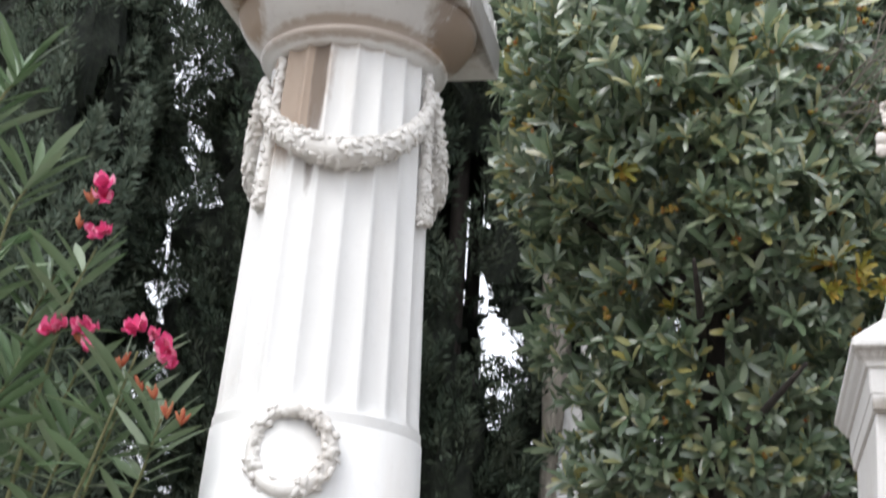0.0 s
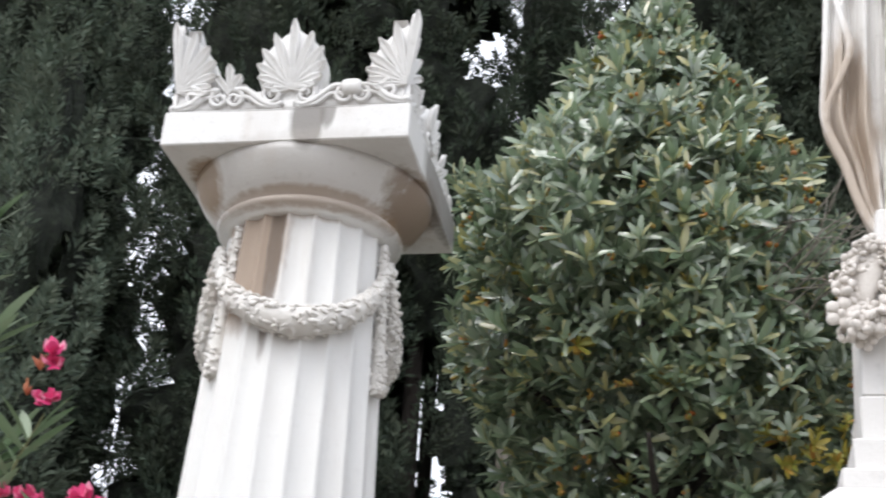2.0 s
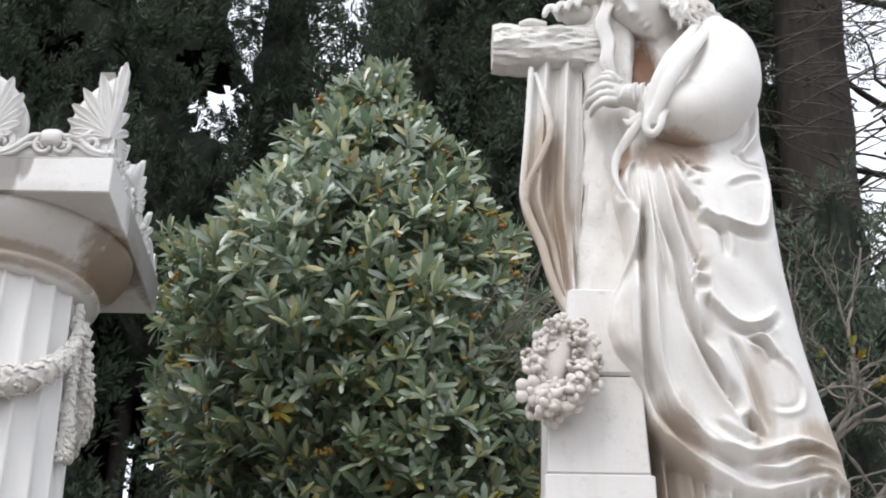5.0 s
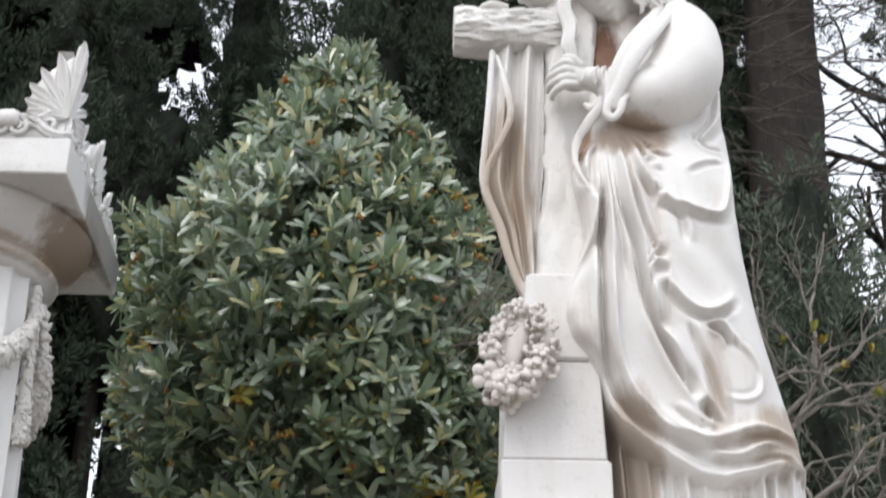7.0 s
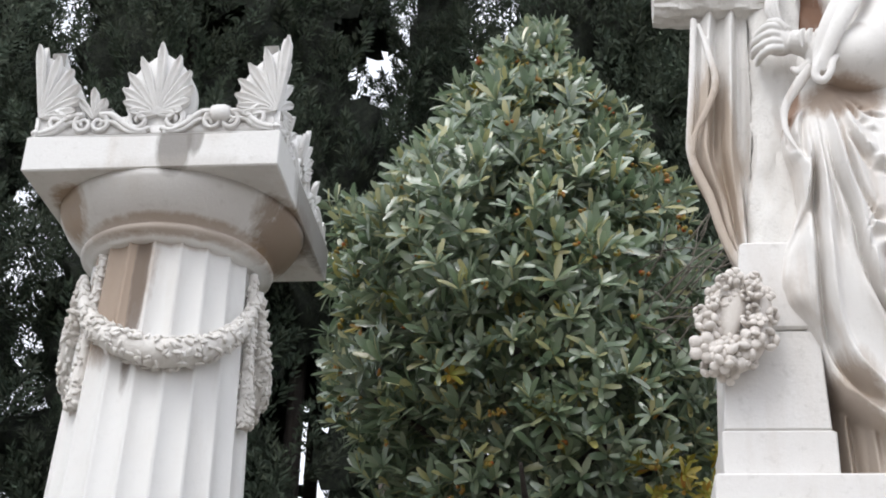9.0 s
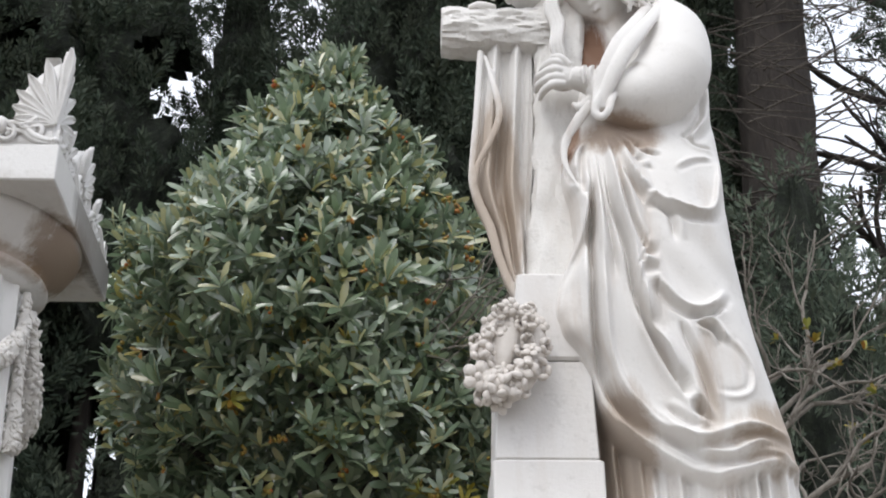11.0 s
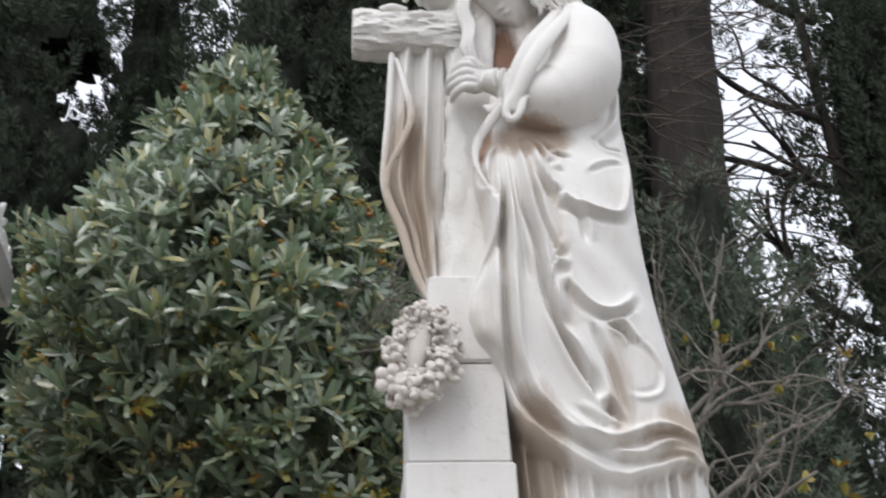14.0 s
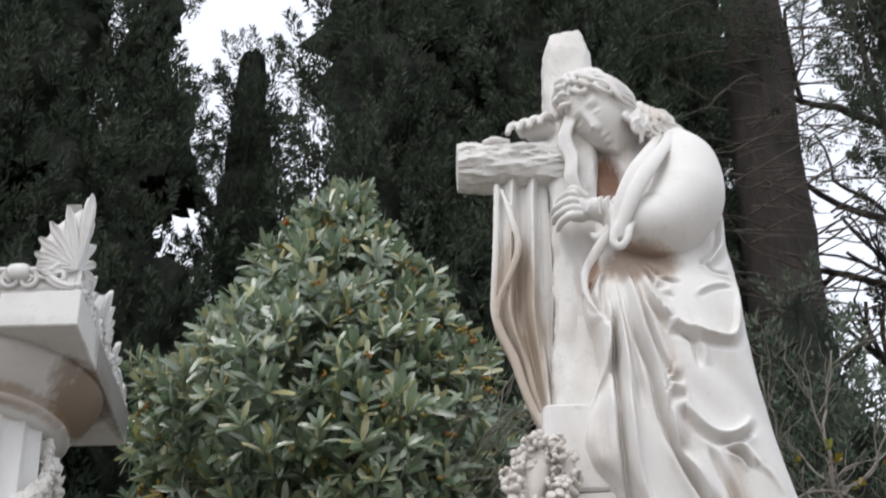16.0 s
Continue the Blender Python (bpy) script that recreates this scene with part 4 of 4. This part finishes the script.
for k in range(300):
    ob = new("leaf_whorl", shared[k % 3])
    ob.parent = crown
    ob.matrix_local = Matrix.Translation(-Vector(bush["at"])) @ Matrix(mats[k].tolist())
acc = Acc()
p, o = bush_points(30, 0.85, 1.0, True)
acc.many(*kinds[1], turned(p, o + rng.normal(0, 0.5, o.shape), rng.normal(0, 1, o.shape), rng.uniform(0.5, 0.9, 30)))
p = rng.normal(0, 1, (18, 3)) * np.array([0.11, 0.05, 0.13]) + np.array([0.64, 5.85, 3.30])
acc.many(*kinds[1], turned(p, rng.normal(0, 0.6, p.shape) + np.array([0, -0.8, 0.5]), rng.normal(0, 1, p.shape), rng.uniform(0.4, 0.8, 18)))
tagged(part("yellow_leaves", acc, YELLOW_LEAF, bush, "yellowing leaves"), kind="stuff")
acc = Acc()
bv, bf = [], []
b0 = Acc()
for k in range(5):
    ball(b0, (rnd.uniform(-0.018, 0.018), rnd.uniform(-0.018, 0.018), rnd.uniform(0, 0.03)), (0.009, 0.009, 0.010), 6, 4)
p, o = bush_points(150, 0.97, 1.05, True)
acc.many(np.concatenate(b0.v), b0.f, turned(p, o, rng.normal(0, 1, o.shape), rng.uniform(0.6, 1.1, 150)))
tagged(part("seed_capsules", acc, BERRY, bush, "orange and ochre seed capsules"), kind="stuff")
acc = Acc()
trunk_tube(acc, [(0.1, 6.45, 0), (0.13, 6.47, 1.2), (0.08, 6.45, 2.4), (0.12, 6.5, 3.6), (0.1, 6.45, 5.0)], [0.10, 0.085, 0.07, 0.05, 0.015])
part("trunk", acc, BARK, bush)
for k in range(16):
    a, z = rnd.uniform(0, 6.28), rnd.uniform(1.9, 4.4)
    acc = Acc()
    half = float(np.interp(z + 0.5, BZ, BR) - np.interp(z + 0.5, BZ, BL)) * 0.42
    trunk_tube(acc, [(0.1, 6.45, z), (0.1 + 0.4 * half * math.cos(a), 6.45 + 0.4 * half * math.sin(a), z + 0.3), (0.1 + half * math.cos(a), 6.45 + half * math.sin(a), z + 0.5)], [0.035, 0.022, 0.008], 8, 6)
    part("limb", acc, BARK, bush)
# dry twigs on its flank by the wreath
acc = Acc()
for k in range(46):
    x, z, y = rnd.uniform(0.45, 0.95), rnd.uniform(3.75, 4.25), rnd.uniform(5.62, 5.8)
    a = rnd.uniform(-0.9, 0.9)
    L = rnd.uniform(0.12, 0.3)
    tube(acc, [(x, y + 0.1, z), (x + 0.5 * L * math.cos(a), y, z + 0.5 * L * math.sin(a)), (x + L * math.cos(a * 1.3), y - 0.03, z + L * math.sin(a * 1.3))], [0.005, 0.003, 0.0015], 4, 6)
tagged(part("dry_twig_tangle", acc, TWIG, bush, "bare grey dry twigs"), kind="stuff")

# -- cypresses --
plumes = [plume(80, 0.36, rnd), plume(70, 0.30, rnd), plume(90, 0.42, rnd)]


def cypress(x, y, z0, z1, profile, label, seed, mat, density=1.0, trunk_r=0.16, back=False, holes=(), speck=0.46, core=0.60):
    """A cypress with a crown of upright sprays; profile: half widths from foot to tip."""
    g = np.random.default_rng(seed)
    tree = base("cypress", x, y, 0, label, "tree", "cypresses behind the graves")
    acc = Acc()
    trunk_tube(acc, [(x, y, 0), (x + 0.04, y, z0), (x - 0.03, y + 0.03, (z0 + z1) / 2), (x, y, z1 - 0.4)], [trunk_r * 0.8, trunk_r * 0.6, trunk_r * 0.4, 0.02], 22, 12)
    part("trunk", acc, BARK, tree)
    hs = np.linspace(0, 1, len(profile))
    # a filler shell inside the crown, its near-black colour standing in for shade
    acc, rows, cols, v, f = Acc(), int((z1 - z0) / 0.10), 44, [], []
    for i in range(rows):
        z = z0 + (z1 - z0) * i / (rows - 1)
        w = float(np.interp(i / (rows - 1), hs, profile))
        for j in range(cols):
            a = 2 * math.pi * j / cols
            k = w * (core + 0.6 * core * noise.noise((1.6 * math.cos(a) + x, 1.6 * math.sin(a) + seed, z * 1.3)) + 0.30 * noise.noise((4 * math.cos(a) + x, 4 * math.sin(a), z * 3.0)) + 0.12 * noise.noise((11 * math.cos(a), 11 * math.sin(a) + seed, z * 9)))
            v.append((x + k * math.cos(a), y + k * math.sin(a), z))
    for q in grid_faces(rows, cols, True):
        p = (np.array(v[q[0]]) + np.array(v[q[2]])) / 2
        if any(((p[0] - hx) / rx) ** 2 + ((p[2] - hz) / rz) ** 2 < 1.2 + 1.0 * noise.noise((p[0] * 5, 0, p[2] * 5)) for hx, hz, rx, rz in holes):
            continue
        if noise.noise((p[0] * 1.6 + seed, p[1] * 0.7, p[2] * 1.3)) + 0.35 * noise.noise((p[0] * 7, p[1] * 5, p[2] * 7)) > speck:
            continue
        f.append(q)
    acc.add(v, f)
    tagged(part("shade_shell", acc, CYPRESS_SHADE, tree, "filler shell coloured near-black for the shade inside the crown"), kind="stuff")
    acc = Acc()
    area = 2 * math.pi * float(np.mean(profile)) * (z1 - z0) * (1.0 if back else 0.6)
    n = int(area * 25 * density)
    for (v, f), share in zip(plumes, (0.36, 0.32, 0.32)):
        m = int(n * share)
        P, O = [], []
        while len(P) < m:
            u = g.random()
            w = float(np.interp(u, hs, profile))
            if g.random() > w / max(profile) + 0.1:
                continue
            a = g.uniform(-math.pi, math.pi) if back else g.uniform(-math.pi * 1.08, math.pi * 0.08)
            z = z0 + u * (z1 - z0)
            lump = 1 + 0.30 * noise.noise((1.6 * math.cos(a) + x, 1.6 * math.sin(a) + seed, z * 1.3)) + 0.16 * noise.noise((4 * math.cos(a) + x, 4 * math.sin(a), z * 3.0))
            k = w * lump * g.uniform(0.25, 1.0) ** 0.55
            q = (x + k * math.cos(a), y + k * math.sin(a), z)
            if noise.noise((q[0] * 1.9 + seed, q[1] * 1.2, q[2] * 1.5)) > 0.42:
                continue
            if any(((q[0] - hx) / rx) ** 2 + ((q[2] - hz) / rz) ** 2 < 0.75 + 0.7 * noise.noise((q[0] * 5, 0, q[2] * 5)) for hx, hz, rx, rz in holes):
                continue
            P.append(q)
            O.append((math.cos(a) * 0.55 + g.normal(0, 0.25), math.sin(a) * 0.55 + g.normal(0, 0.25), 1.0))
        P, O = np.array(P), np.array(O)
        acc.many(v, f, turned(P, O, g.normal(0, 1, P.shape), g.uniform(0.75, 1.3, len(P))))
    tagged(part("crown", acc, mat, tree), kind="stuff")
    return tree


DARK = "tall dark green cypress with feathery upright sprays"
PALE = "grey-green feathery cypress with hanging sprays"
# Holes in the crowns set on the camera's sight lines, given at y = 10.
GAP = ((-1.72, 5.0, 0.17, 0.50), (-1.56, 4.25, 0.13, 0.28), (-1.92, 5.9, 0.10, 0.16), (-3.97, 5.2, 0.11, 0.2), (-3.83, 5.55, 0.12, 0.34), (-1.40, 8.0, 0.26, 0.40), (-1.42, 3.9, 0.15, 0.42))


def gaps_in_view(y, *gaps):
    """The gaps in the crowns, scaled from the camera so all rows open along its view."""
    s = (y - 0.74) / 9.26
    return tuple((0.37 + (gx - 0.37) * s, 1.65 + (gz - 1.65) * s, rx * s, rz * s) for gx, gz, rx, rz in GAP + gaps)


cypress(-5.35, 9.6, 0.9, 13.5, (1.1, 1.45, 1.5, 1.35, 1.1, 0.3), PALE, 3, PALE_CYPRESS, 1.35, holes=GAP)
cypress(-3.05, 10.2, 0.9, 14.0, (0.8, 1.05, 1.15, 1.1, 0.9, 0.3), DARK, 4, CYPRESS_LEAF, 1.3, 0.22, holes=gaps_in_view(10.2), speck=0.38)
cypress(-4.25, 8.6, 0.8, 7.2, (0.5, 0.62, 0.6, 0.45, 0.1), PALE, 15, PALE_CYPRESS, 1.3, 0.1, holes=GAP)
cypress(-1.95, 10.6, 1.0, 11.5, (0.6, 0.75, 0.8, 0.75, 0.55, 0.2), DARK, 5, CYPRESS_LEAF, 1.0, 0.16, holes=gaps_in_view(10.6, (-1.35, 9.9, 0.34, 0.56), (-1.38, 7.9, 0.15, 0.3)), speck=0.40)
cypress(-1.15, 11.8, 1.0, 11.5, (0.55, 0.62, 0.64, 0.58, 0.42, 0.14), DARK, 16, CYPRESS_LEAF, 1.7, 0.14, holes=gaps_in_view(11.8, (-1.36, 7.75, 0.14, 0.3)), speck=0.42)
cypress(0.35, 10.2, 1.0, 14.5, (0.8, 0.95, 1.0, 1.0, 0.85, 0.3), DARK, 6, CYPRESS_LEAF, 1.3, 0.2, holes=gaps_in_view(10.2))
cypress(1.85, 9.9, 1.0, 14.5, (0.9, 1.15, 1.2, 1.15, 1.0, 0.3), DARK, 7, CYPRESS_LEAF, 1.35, 0.2)
cypress(2.95, 10.9, 1.0, 15.5, (0.5, 0.62, 0.70, 0.72, 0.70, 0.4), DARK, 17, CYPRESS_LEAF, 1.5, 0.18)
cypress(5.38, 10.4, 0.8, 14.0, (1.0, 1.25, 1.2, 1.05, 0.8, 0.2), DARK, 8, CYPRESS_LEAF, 1.9, 0.2, core=0.44)
cypress(2.95, 8.6, 0.8, 6.4, (0.6, 0.75, 0.7, 0.5, 0.12), PALE, 9, PALE_CYPRESS, 1.3, 0.1)
cypress(3.75, 9.4, 0.8, 5.9, (0.5, 0.6, 0.55, 0.4, 0.1), DARK, 19, CYPRESS_LEAF, 1.2, 0.1, holes=((3.62, 3.7, 0.2, 0.25),))
# a second row behind
cypress(-6.9, 13.0, 0.8, 15.5, (1.4, 1.7, 1.6, 1.4, 0.4), DARK, 10, CYPRESS_LEAF, 0.9)
cypress(-4.3, 13.5, 0.8, 15.0, (1.1, 1.25, 1.2, 1.0, 0.3), DARK, 11, CYPRESS_LEAF, 0.9, holes=gaps_in_view(13.5), speck=0.38)
cypress(-2.5, 13.8, 1.0, 14.2, (0.6, 0.75, 0.85, 0.8, 0.2), DARK, 12, CYPRESS_LEAF, 0.8, holes=gaps_in_view(13.8, (-1.35, 9.9, 0.34, 0.56)), speck=0.36)
cypress(0.9, 13.4, 0.8, 15.5, (1.2, 1.5, 1.5, 1.3, 0.3), DARK, 13, CYPRESS_LEAF, 0.8)
cypress(3.1, 13.0, 0.8, 13.2, (0.5, 0.55, 0.6, 0.6, 0.2), DARK, 14, CYPRESS_LEAF, 0.8)

# -- the old cypress with bare lower boughs --
old = base("old_cypress", 2.75, 9.2, 0, "old cypress with thick dark trunk and bare grey twigs", "tree", "cypresses behind the graves")
acc = Acc()
trunk_tube(acc, [(2.6, 9.2, 0), (2.75, 9.2, 3.2), (3.03, 9.2, 6.3), (3.22, 9.25, 9.0), (3.5, 9.3, 12)], [0.36, 0.31, 0.28, 0.25, 0.14], 40, 14)
part("trunk", acc, BARK, old)
acc = Acc()
for k in range(300):
    z = rnd.uniform(4.2, 11.2)
    x = float(np.interp(z, [3.2, 6.3, 9.0, 12], [2.75, 3.03, 3.22, 3.5])) + rnd.uniform(-0.45, 0.35)
    y, a, L, d = 8.95 - rnd.uniform(-0.1, 0.3), rnd.choice((-1, 1)) * rnd.uniform(0.5, 1.6), rnd.uniform(0.3, 1.0), rnd.uniform(-0.5, 0.45)
    e = rnd.uniform(-0.25, 0.35)
    tube(acc, [(x, y, z), (x + 0.35 * L * math.sin(a), y - 0.15 * L, z + 0.35 * L * d), (x + 0.7 * L * math.sin(a), y - 0.2 * L, z + 0.7 * L * (d + 0.4 * e)), (x + L * math.sin(a + 0.3 * e), y - 0.3 * L, z + L * (d + e))], [0.010, 0.007, 0.005, 0.002], 4, 9)
tagged(part("dead_twig_tangle", acc, DEAD_TWIG, old, "bare brown twigs"), kind="stuff")
for (x, z), seed in (((2.25, 9.1), 1), ((3.0, 8.95), 2), ((2.7, 10.2), 3), ((3.95, 9.3), 4), ((3.85, 8.2), 5)):
    acc = Acc()
    m = 110 if seed < 4 else 60
    g = np.random.default_rng(seed)
    P = np.array([x, 9.0, z]) + g.normal(0, 1, (m, 3)) * np.array([0.30, 0.3, 0.22])
    acc.many(*plumes[1], turned(P, np.array([0, -0.3, 1.0]) + g.normal(0, 0.4, (m, 3)), g.normal(0, 1, (m, 3)), g.uniform(0.5, 0.9, m)))
    tagged(part("bough", acc, CYPRESS_LEAF, old), kind="stuff")


# -- bare branching shrubs and boughs against the sky --
def branching(acc, p, d, length, radius, depth, g, bend=0.35, split=(2, 3), flat=0.5):
    """A limb that forks into thinner ones."""
    q = [Vector(p)]
    d = Vector(d).normalized()
    for _ in range(4):
        d = (d + Vector((g.uniform(-bend, bend), g.uniform(-bend, bend) * flat, g.uniform(-bend, bend)))).normalized()
        q.append(q[-1] + d * length / 4)
    tube(acc, [tuple(a) for a in q], [radius, radius * 0.6], 5, 7)
    if depth:
        for _ in range(g.randint(*split)):
            k = g.randint(1, 4)
            e = (d + Vector((g.uniform(-1, 1), g.uniform(-1, 1) * flat, g.uniform(-0.6, 0.8)))).normalized()
            branching(acc, q[k], e, length * g.uniform(0.5, 0.8), radius * 0.58, depth - 1, g, bend, split, flat)


sky_tree = base("bare_tree", 4.75, 10.0, 0, "thin bare tree with forking dark branches", "tree")
acc = Acc()
trunk_tube(acc, [(4.85, 10.0, 0), (4.8, 10.0, 3.2), (4.7, 10.0, 6.0), (4.5, 10.0, 8.0), (4.4, 10, 10.5)], [0.10, 0.08, 0.06, 0.045, 0.02], 24, 8)
part("trunk", acc, BARK, sky_tree)
g = random.Random(21)
for z, d in ((5.2, (-1, -0.2, 0.5)), (6.0, (-0.9, 0, 0.9)), (6.6, (0.5, 0, 0.9)), (7.2, (-1, 0, 0.3)), (7.8, (-0.7, 0, 0.9)), (8.3, (0.6, 0, 0.6)), (8.9, (-0.9, 0, 0.5)), (9.5, (0.4, 0, 1)), (4.4, (-1, 0, 0.2))):
    acc = Acc()
    branching(acc, (4.6, 10, z), d, 1.2, 0.042, 3, g, 0.4, (1, 3))
    part("bough", acc, BARK, sky_tree)
acc = Acc()
gg = np.random.default_rng(5)
P = np.stack([gg.uniform(3.9, 5.2, 240), gg.uniform(9.7, 10.3, 240), gg.uniform(5.0, 10.8, 240)], 1)
P = P[[abs(noise.noise((a * 1.7, 3, c * 1.7))) > 0.22 for a, b, c in P]]
acc.many(*plumes[0], turned(P, np.array([0, 0, 1.0]) + gg.normal(0, 0.6, P.shape), gg.normal(0, 1, P.shape), gg.uniform(0.35, 0.7, len(P))))
tagged(part("sprays", acc, CYPRESS_LEAF, sky_tree), kind="stuff")

shrub = base("leafless_shrub", 2.05, 5.7, 0, "leafless grey-twigged shrub with a few yellow-green leaves", "shrub")
g = random.Random(31)
acc = Acc()
trunk_tube(acc, [(1.75, 5.75, 0), (1.70, 5.72, 1.4), (1.62, 5.68, 2.6), (1.60, 5.66, 3.5)], [0.034, 0.030, 0.024, 0.012], 16, 8)
part("trunk", acc, TWIG, shrub)
for z, d, L in ((2.62, (1, 0, -0.05), 0.62), (2.82, (1, 0.1, 0.15), 0.55), (2.98, (1, 0, 0.55), 0.50), (3.12, (1, -0.1, 0.25), 0.58), (3.28, (0.9, 0, 0.7), 0.52), (3.42, (1, 0.1, 0.5), 0.50), (3.48, (0.6, 0, 0.6), 0.42), (2.72, (1, 0, 0.45), 0.50)):
    acc = Acc()
    branching(acc, (1.61, 5.67, z), d, L, 0.017, 4, g, 0.45, (2, 3))
    part("limb", acc, TWIG, shrub)
acc = Acc()
lv, lf = rosette(5, 0.06, 0.014, 1.0, rnd)
P = np.stack([gg.uniform(1.8, 2.6, 28), gg.uniform(5.5, 5.9, 28), gg.uniform(2.7, 3.95, 28)], 1)
acc.many(lv, lf, turned(P, gg.normal(0, 0.6, P.shape) + np.array([0, 0, 1.0]), gg.normal(0, 1, P.shape), gg.uniform(0.5, 1.0, 28)))
tagged(part("young_leaves", acc, YELLOW_LEAF, shrub, "yellow-green young leaves"), kind="stuff")

# -- a grey trunk and a pale tomb far behind the bush --
far_trunk = base("grey_tree", -1.13, 10.4, 0, "slender grey tree trunk behind the bush", "tree")
acc = Acc()
trunk_tube(acc, [(-1.13, 10.4, 0), (-1.1, 10.4, 3.5), (-1.16, 10.4, 5.0), (-1.05, 10.4, 7.0)], [0.13, 0.11, 0.10, 0.03], 16, 10)
part("trunk", acc, TWIG, far_trunk)
tomb = base("far_tomb", -0.85, 10.0, 0, "pale weathered marble tomb figure glimpsed through leaves", "tomb")
acc = Acc()
slab(acc, -1.0, -0.68, 9.8, 10.3, 0, 3.3, 0.03)
tube(acc, [(-0.84, 10.0, 3.25), (-0.85, 10.0, 3.7), (-0.82, 9.98, 3.95), (-0.85, 10, 4.15)], [0.17, 0.15, 0.11, 0.05], 12, 14, rough=0.12)
part("stone", acc, FAR_MARBLE, tomb)

# ---- the oleander beside the column ----
oleander = base("oleander", -2.15, 4.75, 0, "oleander with long narrow leaves and pink flowers", "shrub")
g = random.Random(41)
rg = np.random.default_rng(42)
lv, lf = leaf_mesh(0.24, 0.019, 0.3, 0.10, 5)
SHOOTS = ((-1.86, 3.02, 1), (-2.26, 3.72, 0), (-2.12, 3.30, 0), (-2.36, 3.40, 0), (-2.05, 2.95, 0), (-1.90, 2.66, 1), (-1.66, 2.66, 1), (-2.22, 2.90, 0), (-2.42, 3.05, 0), (-1.72, 2.52, 0), (-2.05, 2.62, 0), (-1.88, 2.42, 0), (-1.56, 2.45, 0), (-2.3, 2.62, 0), (-2.5, 3.6, 0), (-2.1, 2.40, 0))
leaves = Acc()
for k, (x, z, flower) in enumerate(SHOOTS):
    y = 4.82 + g.uniform(-0.12, 0.12)
    acc = Acc()
    line = smooth_line([(-2.15 + 0.02 * k, 4.85, 0), (-2.2 + 0.3 * (x + 2.1), 4.85, z * 0.5), (x - 0.10, y, z - 0.35), (x, y, z)], 24)
    tube(acc, line, [0.016, 0.012, 0.007, 0.004], 6)
    part("stem", acc, STEM, oleander)
    m = 26 if not flower else 15
    P, O = [], []
    for j in range(m):
        u = 1 - (j / m) ** 1.2 * 0.34 - (0.08 if flower else 0)
        P.append(line[min(23, int(u * 23))] + np.array([0, 0, g.uniform(-0.01, 0.01)]))
        a = 2.1 * j + g.uniform(-0.3, 0.3)
        up = 1.3 * u**4 + g.uniform(-0.35, 0.4)
        O.append((math.cos(a), 0.8 * math.sin(a), up))
    P, O = np.array(P), np.array(O)
    leaves.many(lv, lf, turned(P, O, np.array([0, 0, 1.0]) + rg.normal(0, 0.35, O.shape), rg.uniform(0.7, 1.15, m)))
tagged(part("leaves", leaves, OLEANDER_LEAF, oleander), kind="stuff")
pv, pf = leaf_mesh(0.042, 0.020, -0.5, -0.25, 5)


def blossom(c, size, seed, tilt):
    q = np.random.default_rng(seed)
    acc = Acc()
    n = 11
    a = np.arange(n) * 2.4
    s = np.linspace(0.5, 1.15, n)
    O = np.stack([np.cos(a) * s, np.sin(a) * s, 1.3 - s], 1) + q.normal(0, 0.12, (n, 3))
    rot = np.array(Euler((radians(60 + tilt), 0, radians(q.uniform(-30, 30)))).to_matrix())
    P = np.tile(np.array(c, float), (n, 1)) + q.normal(0, 0.005, (n, 3))
    acc.many(pv, pf, turned(P, O @ rot.T, np.tile(rot @ np.array([0, 0, 1.0]), (n, 1)) + q.normal(0, 0.1, (n, 3)), q.uniform(0.8, 1.1, n) * size))
    part("blossom", acc, PETAL, oleander, "pink double blossom")


FLOWERS = ((-1.845, 3.225, 1.1), (-1.84, 3.18, 1.0), (-1.825, 3.065, 1.0), (-1.875, 3.065, 0.7), (-1.955, 2.71, 1.1), (-1.92, 2.735, 0.9), (-1.87, 2.735, 0.8), (-1.825, 2.735, 0.9), (-1.80, 2.655, 0.8), (-1.655, 2.725, 1.3), (-1.55, 2.66, 1.1), (-1.53, 2.63, 1.0), (-1.58, 2.70, 0.7))
for k, (x, z, s) in enumerate(FLOWERS):
    blossom((x, 4.74 + 0.01 * (k % 4), z), s, 100 + k, -20 + 15 * (k % 4))
acc = Acc()
for x, z in ((-1.93, 3.08), (-1.90, 3.17), (-1.62, 2.52), (-1.57, 2.50), (-1.47, 2.42), (-1.52, 2.44), (-1.86, 2.68), (-1.70, 2.60)):
    for _ in range(6):
        a = g.uniform(-0.8, 0.8)
        L = g.uniform(0.03, 0.06)
        tube(acc, [(x, 4.78, z), (x + L * math.sin(a), 4.77, z + L * math.cos(a))], [0.003, 0.007, 0.002], 5, 5)
tagged(part("spent_buds", acc, BUD, oleander, "withered reddish buds"), kind="stuff")
